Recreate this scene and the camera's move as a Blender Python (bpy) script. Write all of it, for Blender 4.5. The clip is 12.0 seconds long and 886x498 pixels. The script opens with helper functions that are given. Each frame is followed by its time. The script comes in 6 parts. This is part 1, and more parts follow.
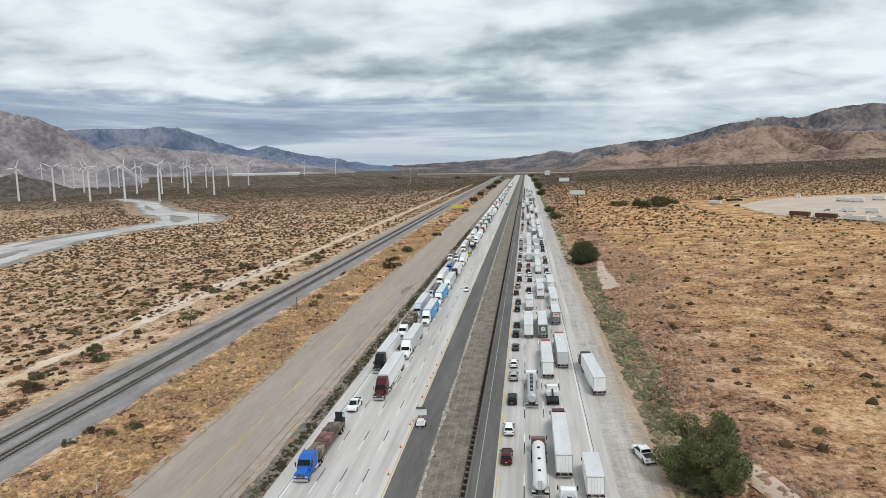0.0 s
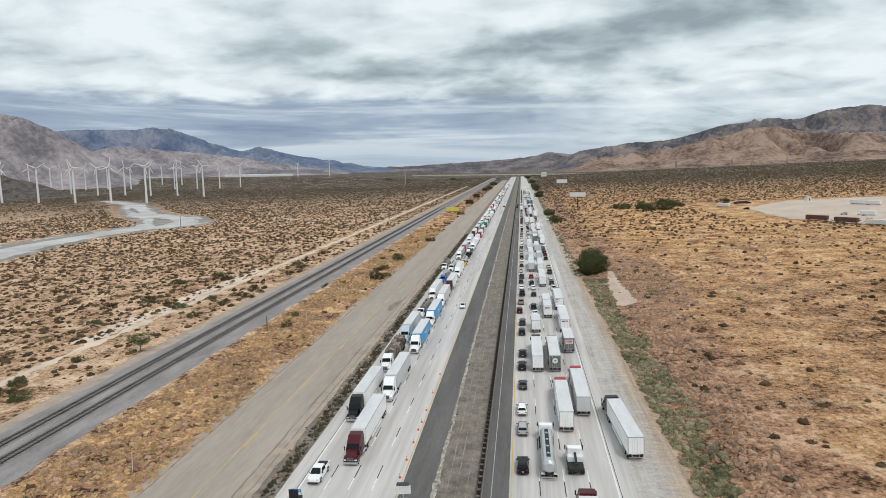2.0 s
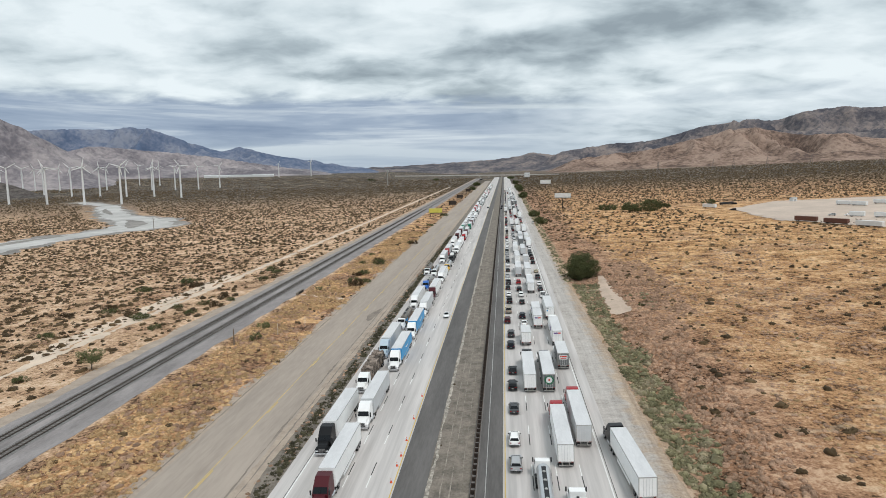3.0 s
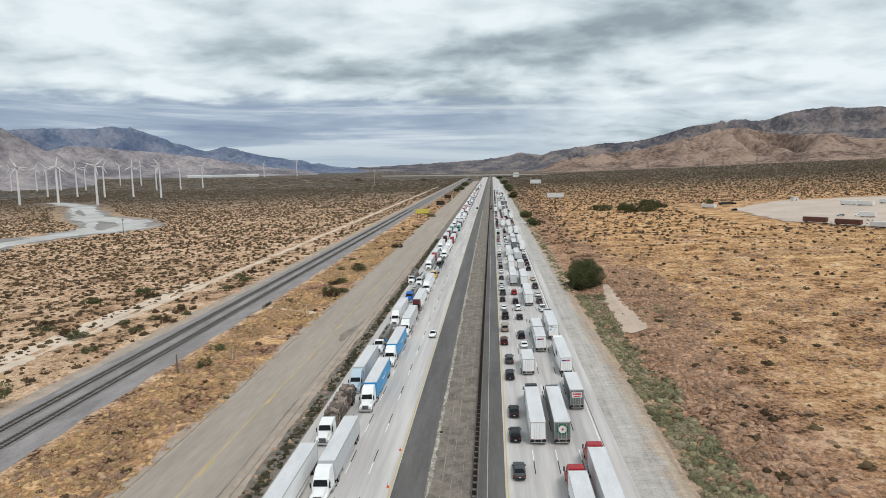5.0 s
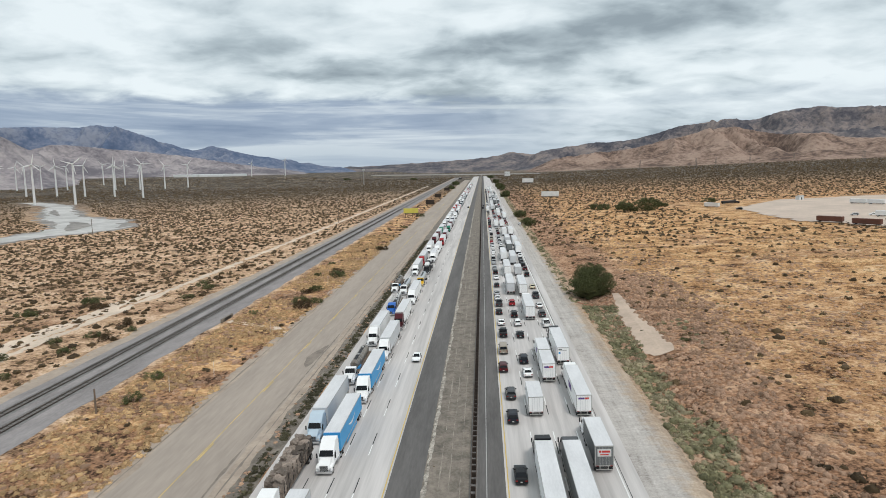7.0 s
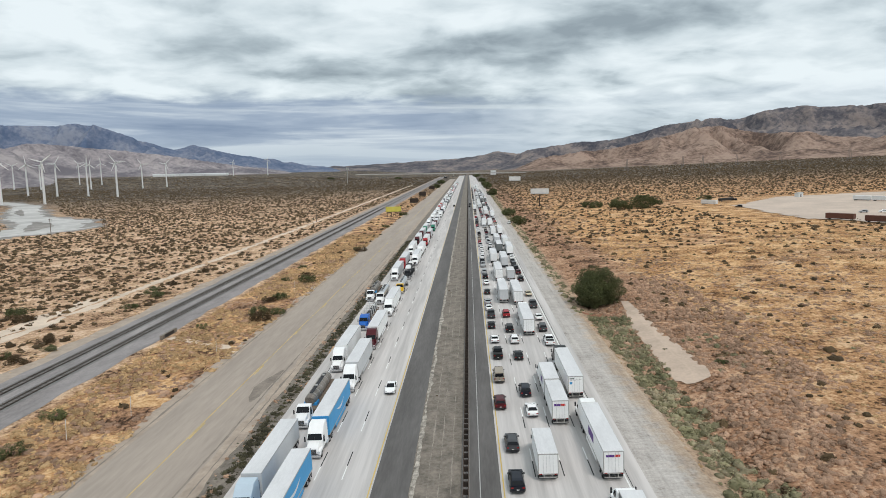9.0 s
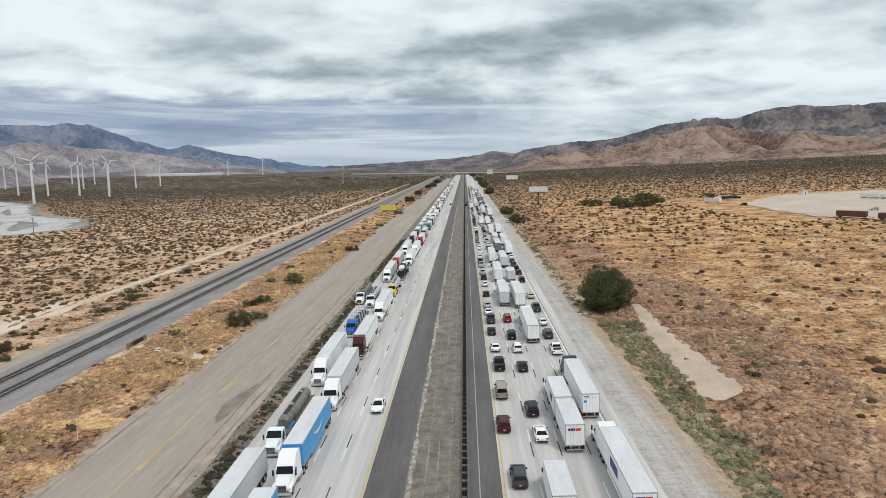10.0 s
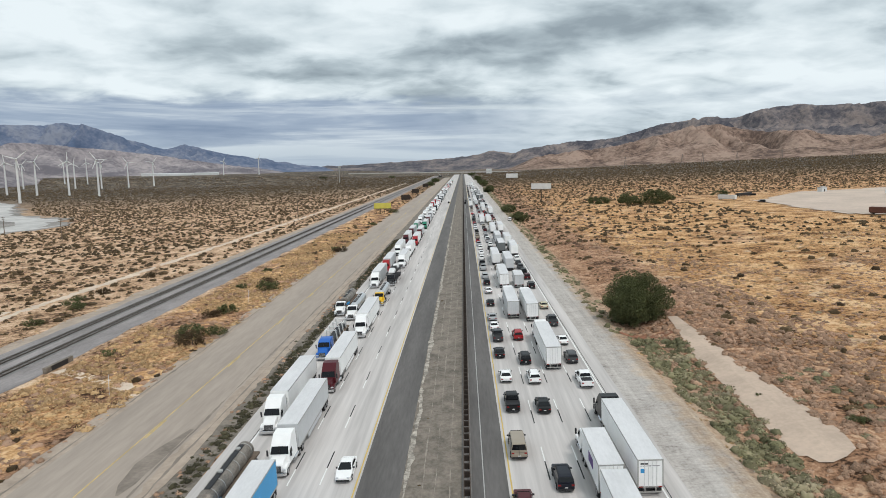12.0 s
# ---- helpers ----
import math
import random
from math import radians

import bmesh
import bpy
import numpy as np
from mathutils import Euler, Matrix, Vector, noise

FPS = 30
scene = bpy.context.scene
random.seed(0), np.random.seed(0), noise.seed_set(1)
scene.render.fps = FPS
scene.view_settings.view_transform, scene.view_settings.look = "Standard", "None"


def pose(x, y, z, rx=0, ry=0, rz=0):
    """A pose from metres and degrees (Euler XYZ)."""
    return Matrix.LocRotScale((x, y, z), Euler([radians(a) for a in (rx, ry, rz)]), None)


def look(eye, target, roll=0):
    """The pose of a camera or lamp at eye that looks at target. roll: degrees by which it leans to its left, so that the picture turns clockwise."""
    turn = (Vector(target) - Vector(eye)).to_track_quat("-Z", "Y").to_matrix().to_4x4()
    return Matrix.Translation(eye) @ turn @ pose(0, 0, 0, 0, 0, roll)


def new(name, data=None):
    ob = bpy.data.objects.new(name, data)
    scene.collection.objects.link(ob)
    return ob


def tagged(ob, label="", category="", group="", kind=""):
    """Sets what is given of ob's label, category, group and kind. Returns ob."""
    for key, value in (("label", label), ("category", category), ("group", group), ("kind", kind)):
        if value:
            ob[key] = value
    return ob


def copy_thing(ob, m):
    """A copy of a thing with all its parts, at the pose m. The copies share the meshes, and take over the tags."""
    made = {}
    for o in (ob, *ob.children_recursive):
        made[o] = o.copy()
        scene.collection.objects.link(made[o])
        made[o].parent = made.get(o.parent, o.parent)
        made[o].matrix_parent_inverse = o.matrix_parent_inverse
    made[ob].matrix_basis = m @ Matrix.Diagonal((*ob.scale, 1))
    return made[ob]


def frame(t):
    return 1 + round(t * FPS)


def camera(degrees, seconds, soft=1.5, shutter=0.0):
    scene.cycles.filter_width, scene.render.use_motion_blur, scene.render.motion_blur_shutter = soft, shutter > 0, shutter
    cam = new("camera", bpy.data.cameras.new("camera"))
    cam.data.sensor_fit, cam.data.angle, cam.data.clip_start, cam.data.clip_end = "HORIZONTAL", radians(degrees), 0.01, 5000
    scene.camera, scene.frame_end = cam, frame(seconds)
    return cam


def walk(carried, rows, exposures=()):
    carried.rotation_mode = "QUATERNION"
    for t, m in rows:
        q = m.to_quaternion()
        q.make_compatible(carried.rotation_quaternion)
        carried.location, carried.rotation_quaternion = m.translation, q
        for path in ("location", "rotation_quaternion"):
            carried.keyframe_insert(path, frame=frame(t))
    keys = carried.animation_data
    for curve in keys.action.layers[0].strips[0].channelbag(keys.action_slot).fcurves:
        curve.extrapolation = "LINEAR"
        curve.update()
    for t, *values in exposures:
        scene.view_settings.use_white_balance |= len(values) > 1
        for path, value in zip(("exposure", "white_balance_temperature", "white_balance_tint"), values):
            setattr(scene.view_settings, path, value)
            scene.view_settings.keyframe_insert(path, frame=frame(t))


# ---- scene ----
cam = camera(72.4, 12.0, soft=0.9)
PATH = [
    (0, (1.338, 1.326, 46.91), (-12.196, 99.558, 33.972), -0.71),
    (0.5, (0.742, 8.795, 46.51), (-12.985, 107.011, 33.654), -0.70),
    (1, (-0.028, 16.01, 46.383), (-13.591, 114.257, 33.596), -0.69),
    (1.5, (-0.867, 23.056, 46.369), (-14.13, 121.351, 33.638), -0.68),
    (2, (-1.703, 30.001, 46.36), (-14.479, 128.367, 33.674), -0.67),
    (2.5, (-2.487, 36.898, 46.295), (-14.509, 135.364, 33.644), -0.67),
    (3, (-3.195, 43.786, 46.144), (-13.201, 142.48, 33.518), -0.66),
    (3.2, (-3.454, 46.545, 46.057), (-12.516, 145.331, 33.439), -0.66),
    (4.8, (-5.044, 68.802, 44.903), (-13.0, 167.685, 32.304), -0.65),
    (5, (-5.193, 71.609, 44.716), (-13.261, 170.483, 32.115), -0.65),
    (5.5, (-5.529, 78.646, 44.221), (-13.532, 177.525, 31.614), -0.65),
    (6, (-5.827, 85.7, 43.695), (-13.614, 184.594, 31.077), -0.65),
    (6.5, (-6.096, 92.755, 43.139), (-13.302, 191.692, 30.508), -0.66),
    (7, (-6.346, 99.796, 42.546), (-12.909, 198.776, 29.901), -0.66),
    (7.2, (-6.441, 102.606, 42.296), (-12.625, 201.609, 29.645), -0.66),
    (9, (-7.176, 127.575, 39.515), (-11.392, 226.676, 26.819), -0.69),
    (9.5, (-7.328, 134.397, 38.53), (-11.127, 233.514, 25.829), -0.70),
    (10, (-7.453, 141.185, 37.466), (-11.092, 240.308, 24.763), -0.71),
    (10.5, (-7.552, 147.962, 36.368), (-11.127, 247.088, 23.67), -0.73),
    (11, (-7.639, 154.764, 35.321), (-11.209, 253.891, 22.633), -0.74),
    (11.5, (-7.737, 161.641, 34.458), (-11.231, 260.774, 21.789), -0.76),
    (12, (-7.89, 168.658, 33.977), (-11.273, 267.798, 21.336), -0.77),
]
walk(cam, [(t, look(eye, target, roll)) for t, eye, target, roll in PATH])

# ---- world, sun ----
SUN_EL, SUN_AZ = 56.0, 148.0
world = bpy.data.worlds.new("overcast_sky")
scene.world = world
world.use_nodes = True
wt = world.node_tree
wt.nodes.clear()


class Net:
    """A short hand for node trees."""

    def __init__(self, tree):
        self.t = tree

    def node(self, kind, **inputs):
        n = self.t.nodes.new(kind)
        for k, v in inputs.items():
            self.put(n.inputs[k.replace("_", " ")], v)
        return n

    def put(self, socket, v):
        if isinstance(v, bpy.types.NodeSocket):
            self.t.links.new(v, socket)
        elif isinstance(v, (tuple, list)) and len(v) == 3 and socket.type == "RGBA":
            socket.default_value = (*v, 1)
        else:
            socket.default_value = v

    def math(self, op, a, b=0.0, c=0.0, clamp=False):
        n = self.t.nodes.new("ShaderNodeMath")
        n.operation, n.use_clamp = op, clamp
        for s, v in zip(n.inputs, (a, b, c)):
            self.put(s, v)
        return n.outputs[0]

    def step(self, v, a, b, lo=0.0, hi=1.0):
        n = self.t.nodes.new("ShaderNodeMapRange")
        n.interpolation_type = "SMOOTHSTEP"
        for s, w in zip(n.inputs, (v, a, b, lo, hi)):
            self.put(s, w)
        return n.outputs[0]

    def mix(self, f, a, b, how="MIX"):
        n = self.t.nodes.new("ShaderNodeMix")
        n.data_type, n.blend_type = "RGBA", how
        self.put(n.inputs[0], f), self.put(n.inputs[6], a), self.put(n.inputs[7], b)
        return n.outputs[2]

    def noise(self, vec, scale, detail=4.0, rough=0.55, warp=0.0):
        n = self.t.nodes.new("ShaderNodeTexNoise")
        if vec is not None:
            self.put(n.inputs["Vector"], vec)
        n.inputs["Scale"].default_value, n.inputs["Detail"].default_value = scale, detail
        n.inputs["Roughness"].default_value, n.inputs["Distortion"].default_value = rough, warp
        return n.outputs[0]

    def ramp(self, f, stops):
        n = self.t.nodes.new("ShaderNodeValToRGB")
        e = n.color_ramp.elements
        while len(e) < len(stops):
            e.new(0.5)
        for el, (p, c) in zip(e, stops):
            el.position, el.color = p, (*c, 1)
        self.put(n.inputs[0], f)
        return n.outputs[0]

    def scaled(self, vec, x, y, z):
        n = self.t.nodes.new("ShaderNodeVectorMath")
        n.operation = "MULTIPLY"
        self.put(n.inputs[0], vec)
        n.inputs[1].default_value = (x, y, z)
        return n.outputs[0]


w = Net(wt)
sky = w.node("ShaderNodeTexSky")
sky.sky_type, sky.sun_disc = "NISHITA", False
sky.sun_elevation, sky.sun_rotation = radians(SUN_EL), radians(SUN_AZ)
co = w.node("ShaderNodeTexCoord").outputs["Generated"]
sep = w.node("ShaderNodeSeparateXYZ", Vector=co)
up = w.math("MAXIMUM", sep.outputs[2], 0.0)
side = sep.outputs[0]
flat = w.math("ADD", up, 0.2)
plan = w.node("ShaderNodeCombineXYZ", X=w.math("DIVIDE", side, flat), Y=w.math("DIVIDE", sep.outputs[1], flat), Z=0.0).outputs[0]
big = w.noise(w.scaled(plan, 0.8, 1.0, 1.0), 1.7, 5.0, 0.5, 0.25)
fine = w.noise(w.scaled(plan, 0.85, 1.0, 1.0), 4.6, 5.0, 0.52, 0.3)


def bank(a, e, across, high, slope=0.0):
    """A soft cloud bank: 1 in its middle, at a to the side and e up, 0 at its rim."""
    u = w.math("DIVIDE", w.math("SUBTRACT", side, a), across)
    v = w.math("DIVIDE", w.math("SUBTRACT", w.math("SUBTRACT", up, e), w.math("MULTIPLY", w.math("SUBTRACT", side, a), slope)), high)
    ahead = w.step(sep.outputs[1], 0.0, 0.3)
    return w.math("MULTIPLY", ahead, w.step(w.math("SQRT", w.math("ADD", w.math("MULTIPLY", u, u), w.math("MULTIPLY", v, v))), 0.15, 1.0, 1.0, 0.0))


cover = w.math("ADD", w.math("MULTIPLY", big, 0.6), w.math("MULTIPLY", fine, 0.4))
for weight, place in ((-0.095, (-0.03, 0.165, 0.34, 0.055, 0.14)), (-0.075, (0.24, 0.215, 0.34, 0.05, 0.05)), (-0.035, (0.50, 0.235, 0.25, 0.05)), (-0.07, (-0.36, 0.20, 0.18, 0.045)), (-0.05, (-0.03, 0.107, 0.10, 0.022)),
                      (0.05, (-0.55, 0.225, 0.26, 0.075)), (0.07, (0.42, 0.13, 0.42, 0.05)), (0.09, (-0.42, 0.132, 0.36, 0.02)), (0.06, (-0.18, 0.262, 0.2, 0.03)), (0.07, (0.05, 0.235, 0.16, 0.03))):
    cover = w.math("ADD", cover, w.math("MULTIPLY", bank(*place), weight))
cloud = w.ramp(cover, [(0.33, (0.31, 0.376, 0.42)), (0.41, (0.46, 0.544, 0.59)), (0.49, (0.675, 0.768, 0.812)), (0.60, (0.865, 0.95, 0.985))])
# the deck is thicker and bluer towards the far end of the pass
bars = w.noise(w.scaled(co, 1.1, 1.1, 17.0), 1.7, 6.0, 0.58, 0.4)
band = w.ramp(bars, [(0.36, (0.21, 0.285, 0.42)), (0.50, (0.33, 0.415, 0.545)), (0.62, (0.66, 0.74, 0.81))])
low = w.math("MULTIPLY", w.step(w.math("ADD", up, w.math("MULTIPLY", w.math("SUBTRACT", fine, 0.5), 0.06)), 0.098, 0.128, 1.0, 0.0), w.step(side, -0.12, 0.22, 0.92, 0.18))
cloud = w.mix(low, cloud, band)
gleam = w.step(up, 0.02, 0.062, 0.62, 0.0)
cloud = w.mix(gleam, cloud, (0.48, 0.575, 0.665))
overhead = w.step(up, 0.3, 0.9, 1.0, 0.95)
lit = w.node("ShaderNodeVectorMath")
lit.operation = "SCALE"
w.put(lit.inputs[0], cloud), w.put(lit.inputs["Scale"], overhead)
clear = w.node("ShaderNodeBackground", Color=sky.outputs[0], Strength=0.06)
deck = w.node("ShaderNodeBackground", Color=lit.outputs[0], Strength=1.0)
both = w.node("ShaderNodeMixShader", Fac=0.94)
wt.links.new(clear.outputs[0], both.inputs[1]), wt.links.new(deck.outputs[0], both.inputs[2])
wt.links.new(both.outputs[0], w.node("ShaderNodeOutputWorld").inputs[0])

sun = new("sun", bpy.data.lights.new("sun", "SUN"))
sun.data.energy, sun.data.angle, sun.data.color = 1.5, radians(12), (1.0, 0.94, 0.89)
el, az = radians(SUN_EL), radians(SUN_AZ)
sun.matrix_world = look((math.sin(az) * math.cos(el) * 500, math.cos(az) * math.cos(el) * 500, math.sin(el) * 500), (0, 0, 0))


# ---- materials ----
def material(name, colour, rough=0.8, metal=0.0, vary=0.0, scale=1.0, bump=0.0, spec=0.35, stops=None, stretch=(1, 1, 1), rand=0.0, coat=0.0, fine=None, deep=0.1):
    """colour: base; vary: how far two scales of noise shift it; rand: how far each piece differs; colour None: the object's own colour."""
    m = bpy.data.materials.new(name)
    m.use_nodes = True
    n = Net(m.node_tree)
    b = m.node_tree.nodes["Principled BSDF"]
    b.inputs["Roughness"].default_value, b.inputs["Metallic"].default_value = rough, metal
    b.inputs["Specular IOR Level"].default_value = spec
    b.inputs["Coat Weight"].default_value = coat
    info = n.node("ShaderNodeObjectInfo")
    pos = n.node("ShaderNodeNewGeometry").outputs["Position"]
    pos = n.scaled(pos, *stretch)
    c = info.outputs["Color"] if colour is None else colour
    if vary:
        f1 = n.noise(pos, scale, 5.0, 0.6)
        f = n.noise(pos, fine or scale * 9, 3.0, 0.6)
        f = n.math("ADD", n.math("MULTIPLY", f1, 0.65), n.math("MULTIPLY", f, 0.35))
        if stops:
            c = n.ramp(f, stops)
        else:
            g = n.step(f, 0.25, 0.75, 1 - vary, 1 + vary)
            mul = n.node("ShaderNodeVectorMath")
            mul.operation = "SCALE"
            n.put(mul.inputs[0], c), n.put(mul.inputs["Scale"], g)
            c = mul.outputs[0]
    if rand:
        isl = n.node("ShaderNodeNewGeometry").outputs["Random Per Island"]
        r = n.math("FRACT", n.math("ADD", isl, info.outputs["Random"]))
        mul = n.node("ShaderNodeVectorMath")
        mul.operation = "SCALE"
        n.put(mul.inputs[0], c), n.put(mul.inputs["Scale"], n.step(r, 0, 1, 1 - rand, 1 + rand))
        c = mul.outputs[0]
    n.put(b.inputs["Base Color"], c)
    if bump:
        bn = n.node("ShaderNodeBump", Height=n.noise(pos, fine or scale * 9, 4.0, 0.65), Strength=min(1.0, bump), Distance=deep)
        m.node_tree.links.new(bn.outputs[0], b.inputs["Normal"])
    return m


def desert_material():
    m = bpy.data.materials.new("desert_soil")
    m.use_nodes = True
    n = Net(m.node_tree)
    b = m.node_tree.nodes["Principled BSDF"]
    b.inputs["Roughness"].default_value, b.inputs["Specular IOR Level"].default_value = 0.95, 0.1
    pos = n.node("ShaderNodeNewGeometry").outputs["Position"]
    xyz = n.node("ShaderNodeSeparateXYZ", Vector=pos)
    x, y = xyz.outputs[0], xyz.outputs[1]
    large = n.noise(pos, 0.012, 5.0, 0.6, 0.4)
    mid = n.noise(pos, 0.11, 5.0, 0.62, 0.3)
    small = n.noise(pos, 0.9, 5.0, 0.65)
    tiny = n.noise(pos, 2.4, 3.0, 0.6)
    grain = n.math("ADD", n.math("ADD", n.math("MULTIPLY", mid, 0.42), n.math("MULTIPLY", small, 0.36)), n.math("MULTIPLY", tiny, 0.22))
    # darkest stops put the shade between tufts and clumps into the soil colour
    gold = n.ramp(grain, [(0.425, (0.085, 0.043, 0.023)), (0.465, (0.40, 0.212, 0.095)), (0.52, (0.61, 0.352, 0.163)), (0.58, (0.80, 0.555, 0.32))])
    rust = n.ramp(grain, [(0.425, (0.055, 0.032, 0.020)), (0.47, (0.27, 0.15, 0.09)), (0.525, (0.43, 0.248, 0.15)), (0.585, (0.62, 0.415, 0.275))])
    pale = n.ramp(grain, [(0.425, (0.080, 0.046, 0.028)), (0.465, (0.40, 0.252, 0.153)), (0.52, (0.60, 0.40, 0.256)), (0.58, (0.77, 0.58, 0.42))])
    # dry weeds give way to grass away from the highway
    toward = n.math("ADD", x, n.math("MULTIPLY", n.math("SUBTRACT", large, 0.5), 45.0))
    right = n.mix(n.step(toward, 40, 58), rust, gold)
    worn = n.noise(n.scaled(pos, 0.7, 1.0, 1.0), 0.035, 4.0, 0.6, 0.6)
    right = n.mix(n.step(worn, 0.52, 0.68, 0.0, 0.6), right, rust)
    dust = n.noise(n.scaled(pos, 0.6, 1.0, 1.0), 0.21, 5.0, 0.62, 0.5)
    right = n.mix(n.math("MULTIPLY", n.step(dust, 0.57, 0.68, 0.0, 0.8), n.step(x, 40, 50)), right, n.mix(grain, (0.56, 0.40, 0.255), (0.80, 0.62, 0.43)))
    right = n.mix(n.step(n.math("ADD", y, n.math("MULTIPLY", large, 200.0)), 600, 900, 0.0, 0.35), right, rust)
    right = n.mix(n.step(y, 230, 350, 0.4, 0.0), right, rust)
    right = n.mix(n.step(x, 23.5, 29), n.mix(0.55, pale, (0.37, 0.29, 0.22)), right)
    verge = n.mix(n.step(mid, 0.42, 0.6), rust, gold)
    left = n.mix(n.step(large, 0.52, 0.72, 0.0, 0.8), pale, rust)
    col = n.mix(n.step(x, -86, -82), left, verge)
    col = n.mix(n.step(x, 14, 18), col, right)
    # scrub so far off that its bushes run together
    spots = n.math("ADD", n.math("MULTIPLY", n.noise(n.scaled(pos, 1, 1, 0), 0.16, 3.0, 0.7), 0.6), n.math("MULTIPLY", n.noise(pos, 0.03, 4.0, 0.6), 0.4))
    scrub = n.ramp(spots, [(0.40, (0.035, 0.032, 0.028)), (0.49, (0.085, 0.073, 0.06)), (0.56, (0.20, 0.158, 0.12)), (0.64, (0.46, 0.375, 0.29))])
    away = n.math("ADD", y, n.math("MULTIPLY", n.math("ABSOLUTE", x), 0.25))
    col = n.mix(n.step(n.math("ADD", away, n.math("MULTIPLY", large, 400.0)), 850, 1800), col, scrub)
    fan = n.ramp(n.noise(n.scaled(pos, 1, 0.35, 1), 0.008, 6.0, 0.65), [(0.35, (0.15, 0.118, 0.095)), (0.5, (0.25, 0.195, 0.15)), (0.65, (0.34, 0.27, 0.21))])
    col = n.mix(n.step(away, 2350, 3000), col, n.mix(n.step(x, -300, 700), scrub, fan))
    n.put(b.inputs["Base Color"], col)
    bn = n.node("ShaderNodeBump", Height=grain, Strength=1.0, Distance=1.2)
    m.node_tree.links.new(bn.outputs[0], b.inputs["Normal"])
    return m


def shoulder_material():
    """Pale crushed stone beside the road that turns to tan dirt at the outer edge, scraped crosswise."""
    m = bpy.data.materials.new("graded_shoulder_gravel")
    m.use_nodes = True
    n = Net(m.node_tree)
    b = m.node_tree.nodes["Principled BSDF"]
    b.inputs["Roughness"].default_value, b.inputs["Specular IOR Level"].default_value = 0.95, 0.15
    pos = n.node("ShaderNodeNewGeometry").outputs["Position"]
    x = n.node("ShaderNodeSeparateXYZ", Vector=pos).outputs[0]
    scrape = n.noise(n.scaled(pos, 0.4, 1.3, 0.0), 0.9, 5.0, 0.65, 0.9)
    tracks = n.noise(n.scaled(pos, 1.4, 0.05, 1.0), 0.8, 4.0, 0.6)
    stones = n.noise(pos, 3.0, 4.0, 0.7)
    patch = n.noise(pos, 0.25, 5.0, 0.62)
    grain = n.math("ADD", n.math("ADD", n.math("MULTIPLY", scrape, 0.24), n.math("MULTIPLY", tracks, 0.26)), n.math("ADD", n.math("MULTIPLY", stones, 0.3), n.math("MULTIPLY", patch, 0.2)))
    crushed = n.ramp(grain, [(0.36, (0.21, 0.19, 0.175)), (0.46, (0.42, 0.385, 0.355)), (0.54, (0.52, 0.485, 0.45)), (0.64, (0.66, 0.625, 0.59))])
    dirt = n.ramp(grain, [(0.36, (0.17, 0.125, 0.09)), (0.46, (0.36, 0.275, 0.205)), (0.54, (0.47, 0.37, 0.28)), (0.64, (0.62, 0.51, 0.40))])
    edge = n.math("ADD", x, n.math("MULTIPLY", n.math("SUBTRACT", patch, 0.5), 9.0))
    n.put(b.inputs["Base Color"], n.mix(n.step(edge, 18.6, 22.6), crushed, dirt))
    bn = n.node("ShaderNodeBump", Height=grain, Strength=1.0, Distance=0.25)
    m.node_tree.links.new(bn.outputs[0], b.inputs["Normal"])
    return m


M = {}
M["soil"] = desert_material()
M["graded"] = shoulder_material()
M["concrete"] = material("road_concrete", (0.535, 0.506, 0.487), 0.9, vary=0.26, scale=0.42, bump=0.15, stretch=(1.0, 0.035, 1), fine=1.5)
M["asphalt"] = material("worn_asphalt", (0.132, 0.124, 0.119), 0.92, vary=0.28, scale=0.3, bump=0.2, stretch=(1, 0.12, 1), fine=3.0)
M["old_asphalt"] = material("dusty_asphalt", (0.368, 0.312, 0.264), 0.92, vary=0.16, scale=0.2, bump=0.3, stretch=(1, 0.12, 1), fine=1.6)
M["gravel"] = material("shoulder_gravel", (0.40, 0.325, 0.262), 0.95, vary=0.24, scale=0.3, bump=1.0, fine=1.8)
M["median"] = material("median_dirt", (0.205, 0.177, 0.147), 0.95, vary=0.5, scale=0.6, bump=1.0, stretch=(0.8, 0.7, 1), fine=2.8, deep=0.2)
M["rut"] = material("packed_wheel_rut", (0.30, 0.262, 0.222), 0.95, vary=0.4, scale=0.8, bump=0.6, fine=2.5)
M["old_tank"] = material("grimy_tank_steel", (0.24, 0.21, 0.18), 0.45, 0.5, vary=0.6, scale=0.7, stretch=(1, 0.5, 1))
M["mud"] = material("dried_mud", (0.25, 0.212, 0.178), 0.95, vary=0.3, scale=0.35, bump=0.8, fine=2.0)
M["red_dirt"] = material("red_bare_dirt", (0.27, 0.125, 0.075), 0.95, vary=0.4, scale=0.4, bump=0.8, fine=2.0)
M["old_beam"] = material("rusted_rail_beam", (0.085, 0.062, 0.047), 0.75, 0.2, vary=0.5, scale=0.5)
M["rod"] = material("white_lock_rod", (0.62, 0.62, 0.62), 0.5, vary=0.1, scale=1.0)
M["lattice"] = material("dull_lattice_steel", (0.17, 0.15, 0.14), 0.7, 0.2, vary=0.2, scale=0.5)
M["kerb_dirt"] = material("pale_broken_dirt", (0.36, 0.325, 0.28), 0.95, vary=0.75, scale=0.9, bump=0.8, fine=2.5)
M["ballast"] = material("rail_ballast", (0.275, 0.252, 0.246), 0.95, vary=0.34, scale=0.25, bump=0.7, stretch=(1, 0.3, 1), fine=3.5)
M["ballast_dark"] = material("oily_ballast", (0.20, 0.188, 0.18), 0.95, vary=0.3, scale=0.6, bump=0.7, fine=4)
M["rail_stain"] = material("rusty_oil_stain", (0.030, 0.027, 0.025), 0.95, vary=0.3, scale=0.9)
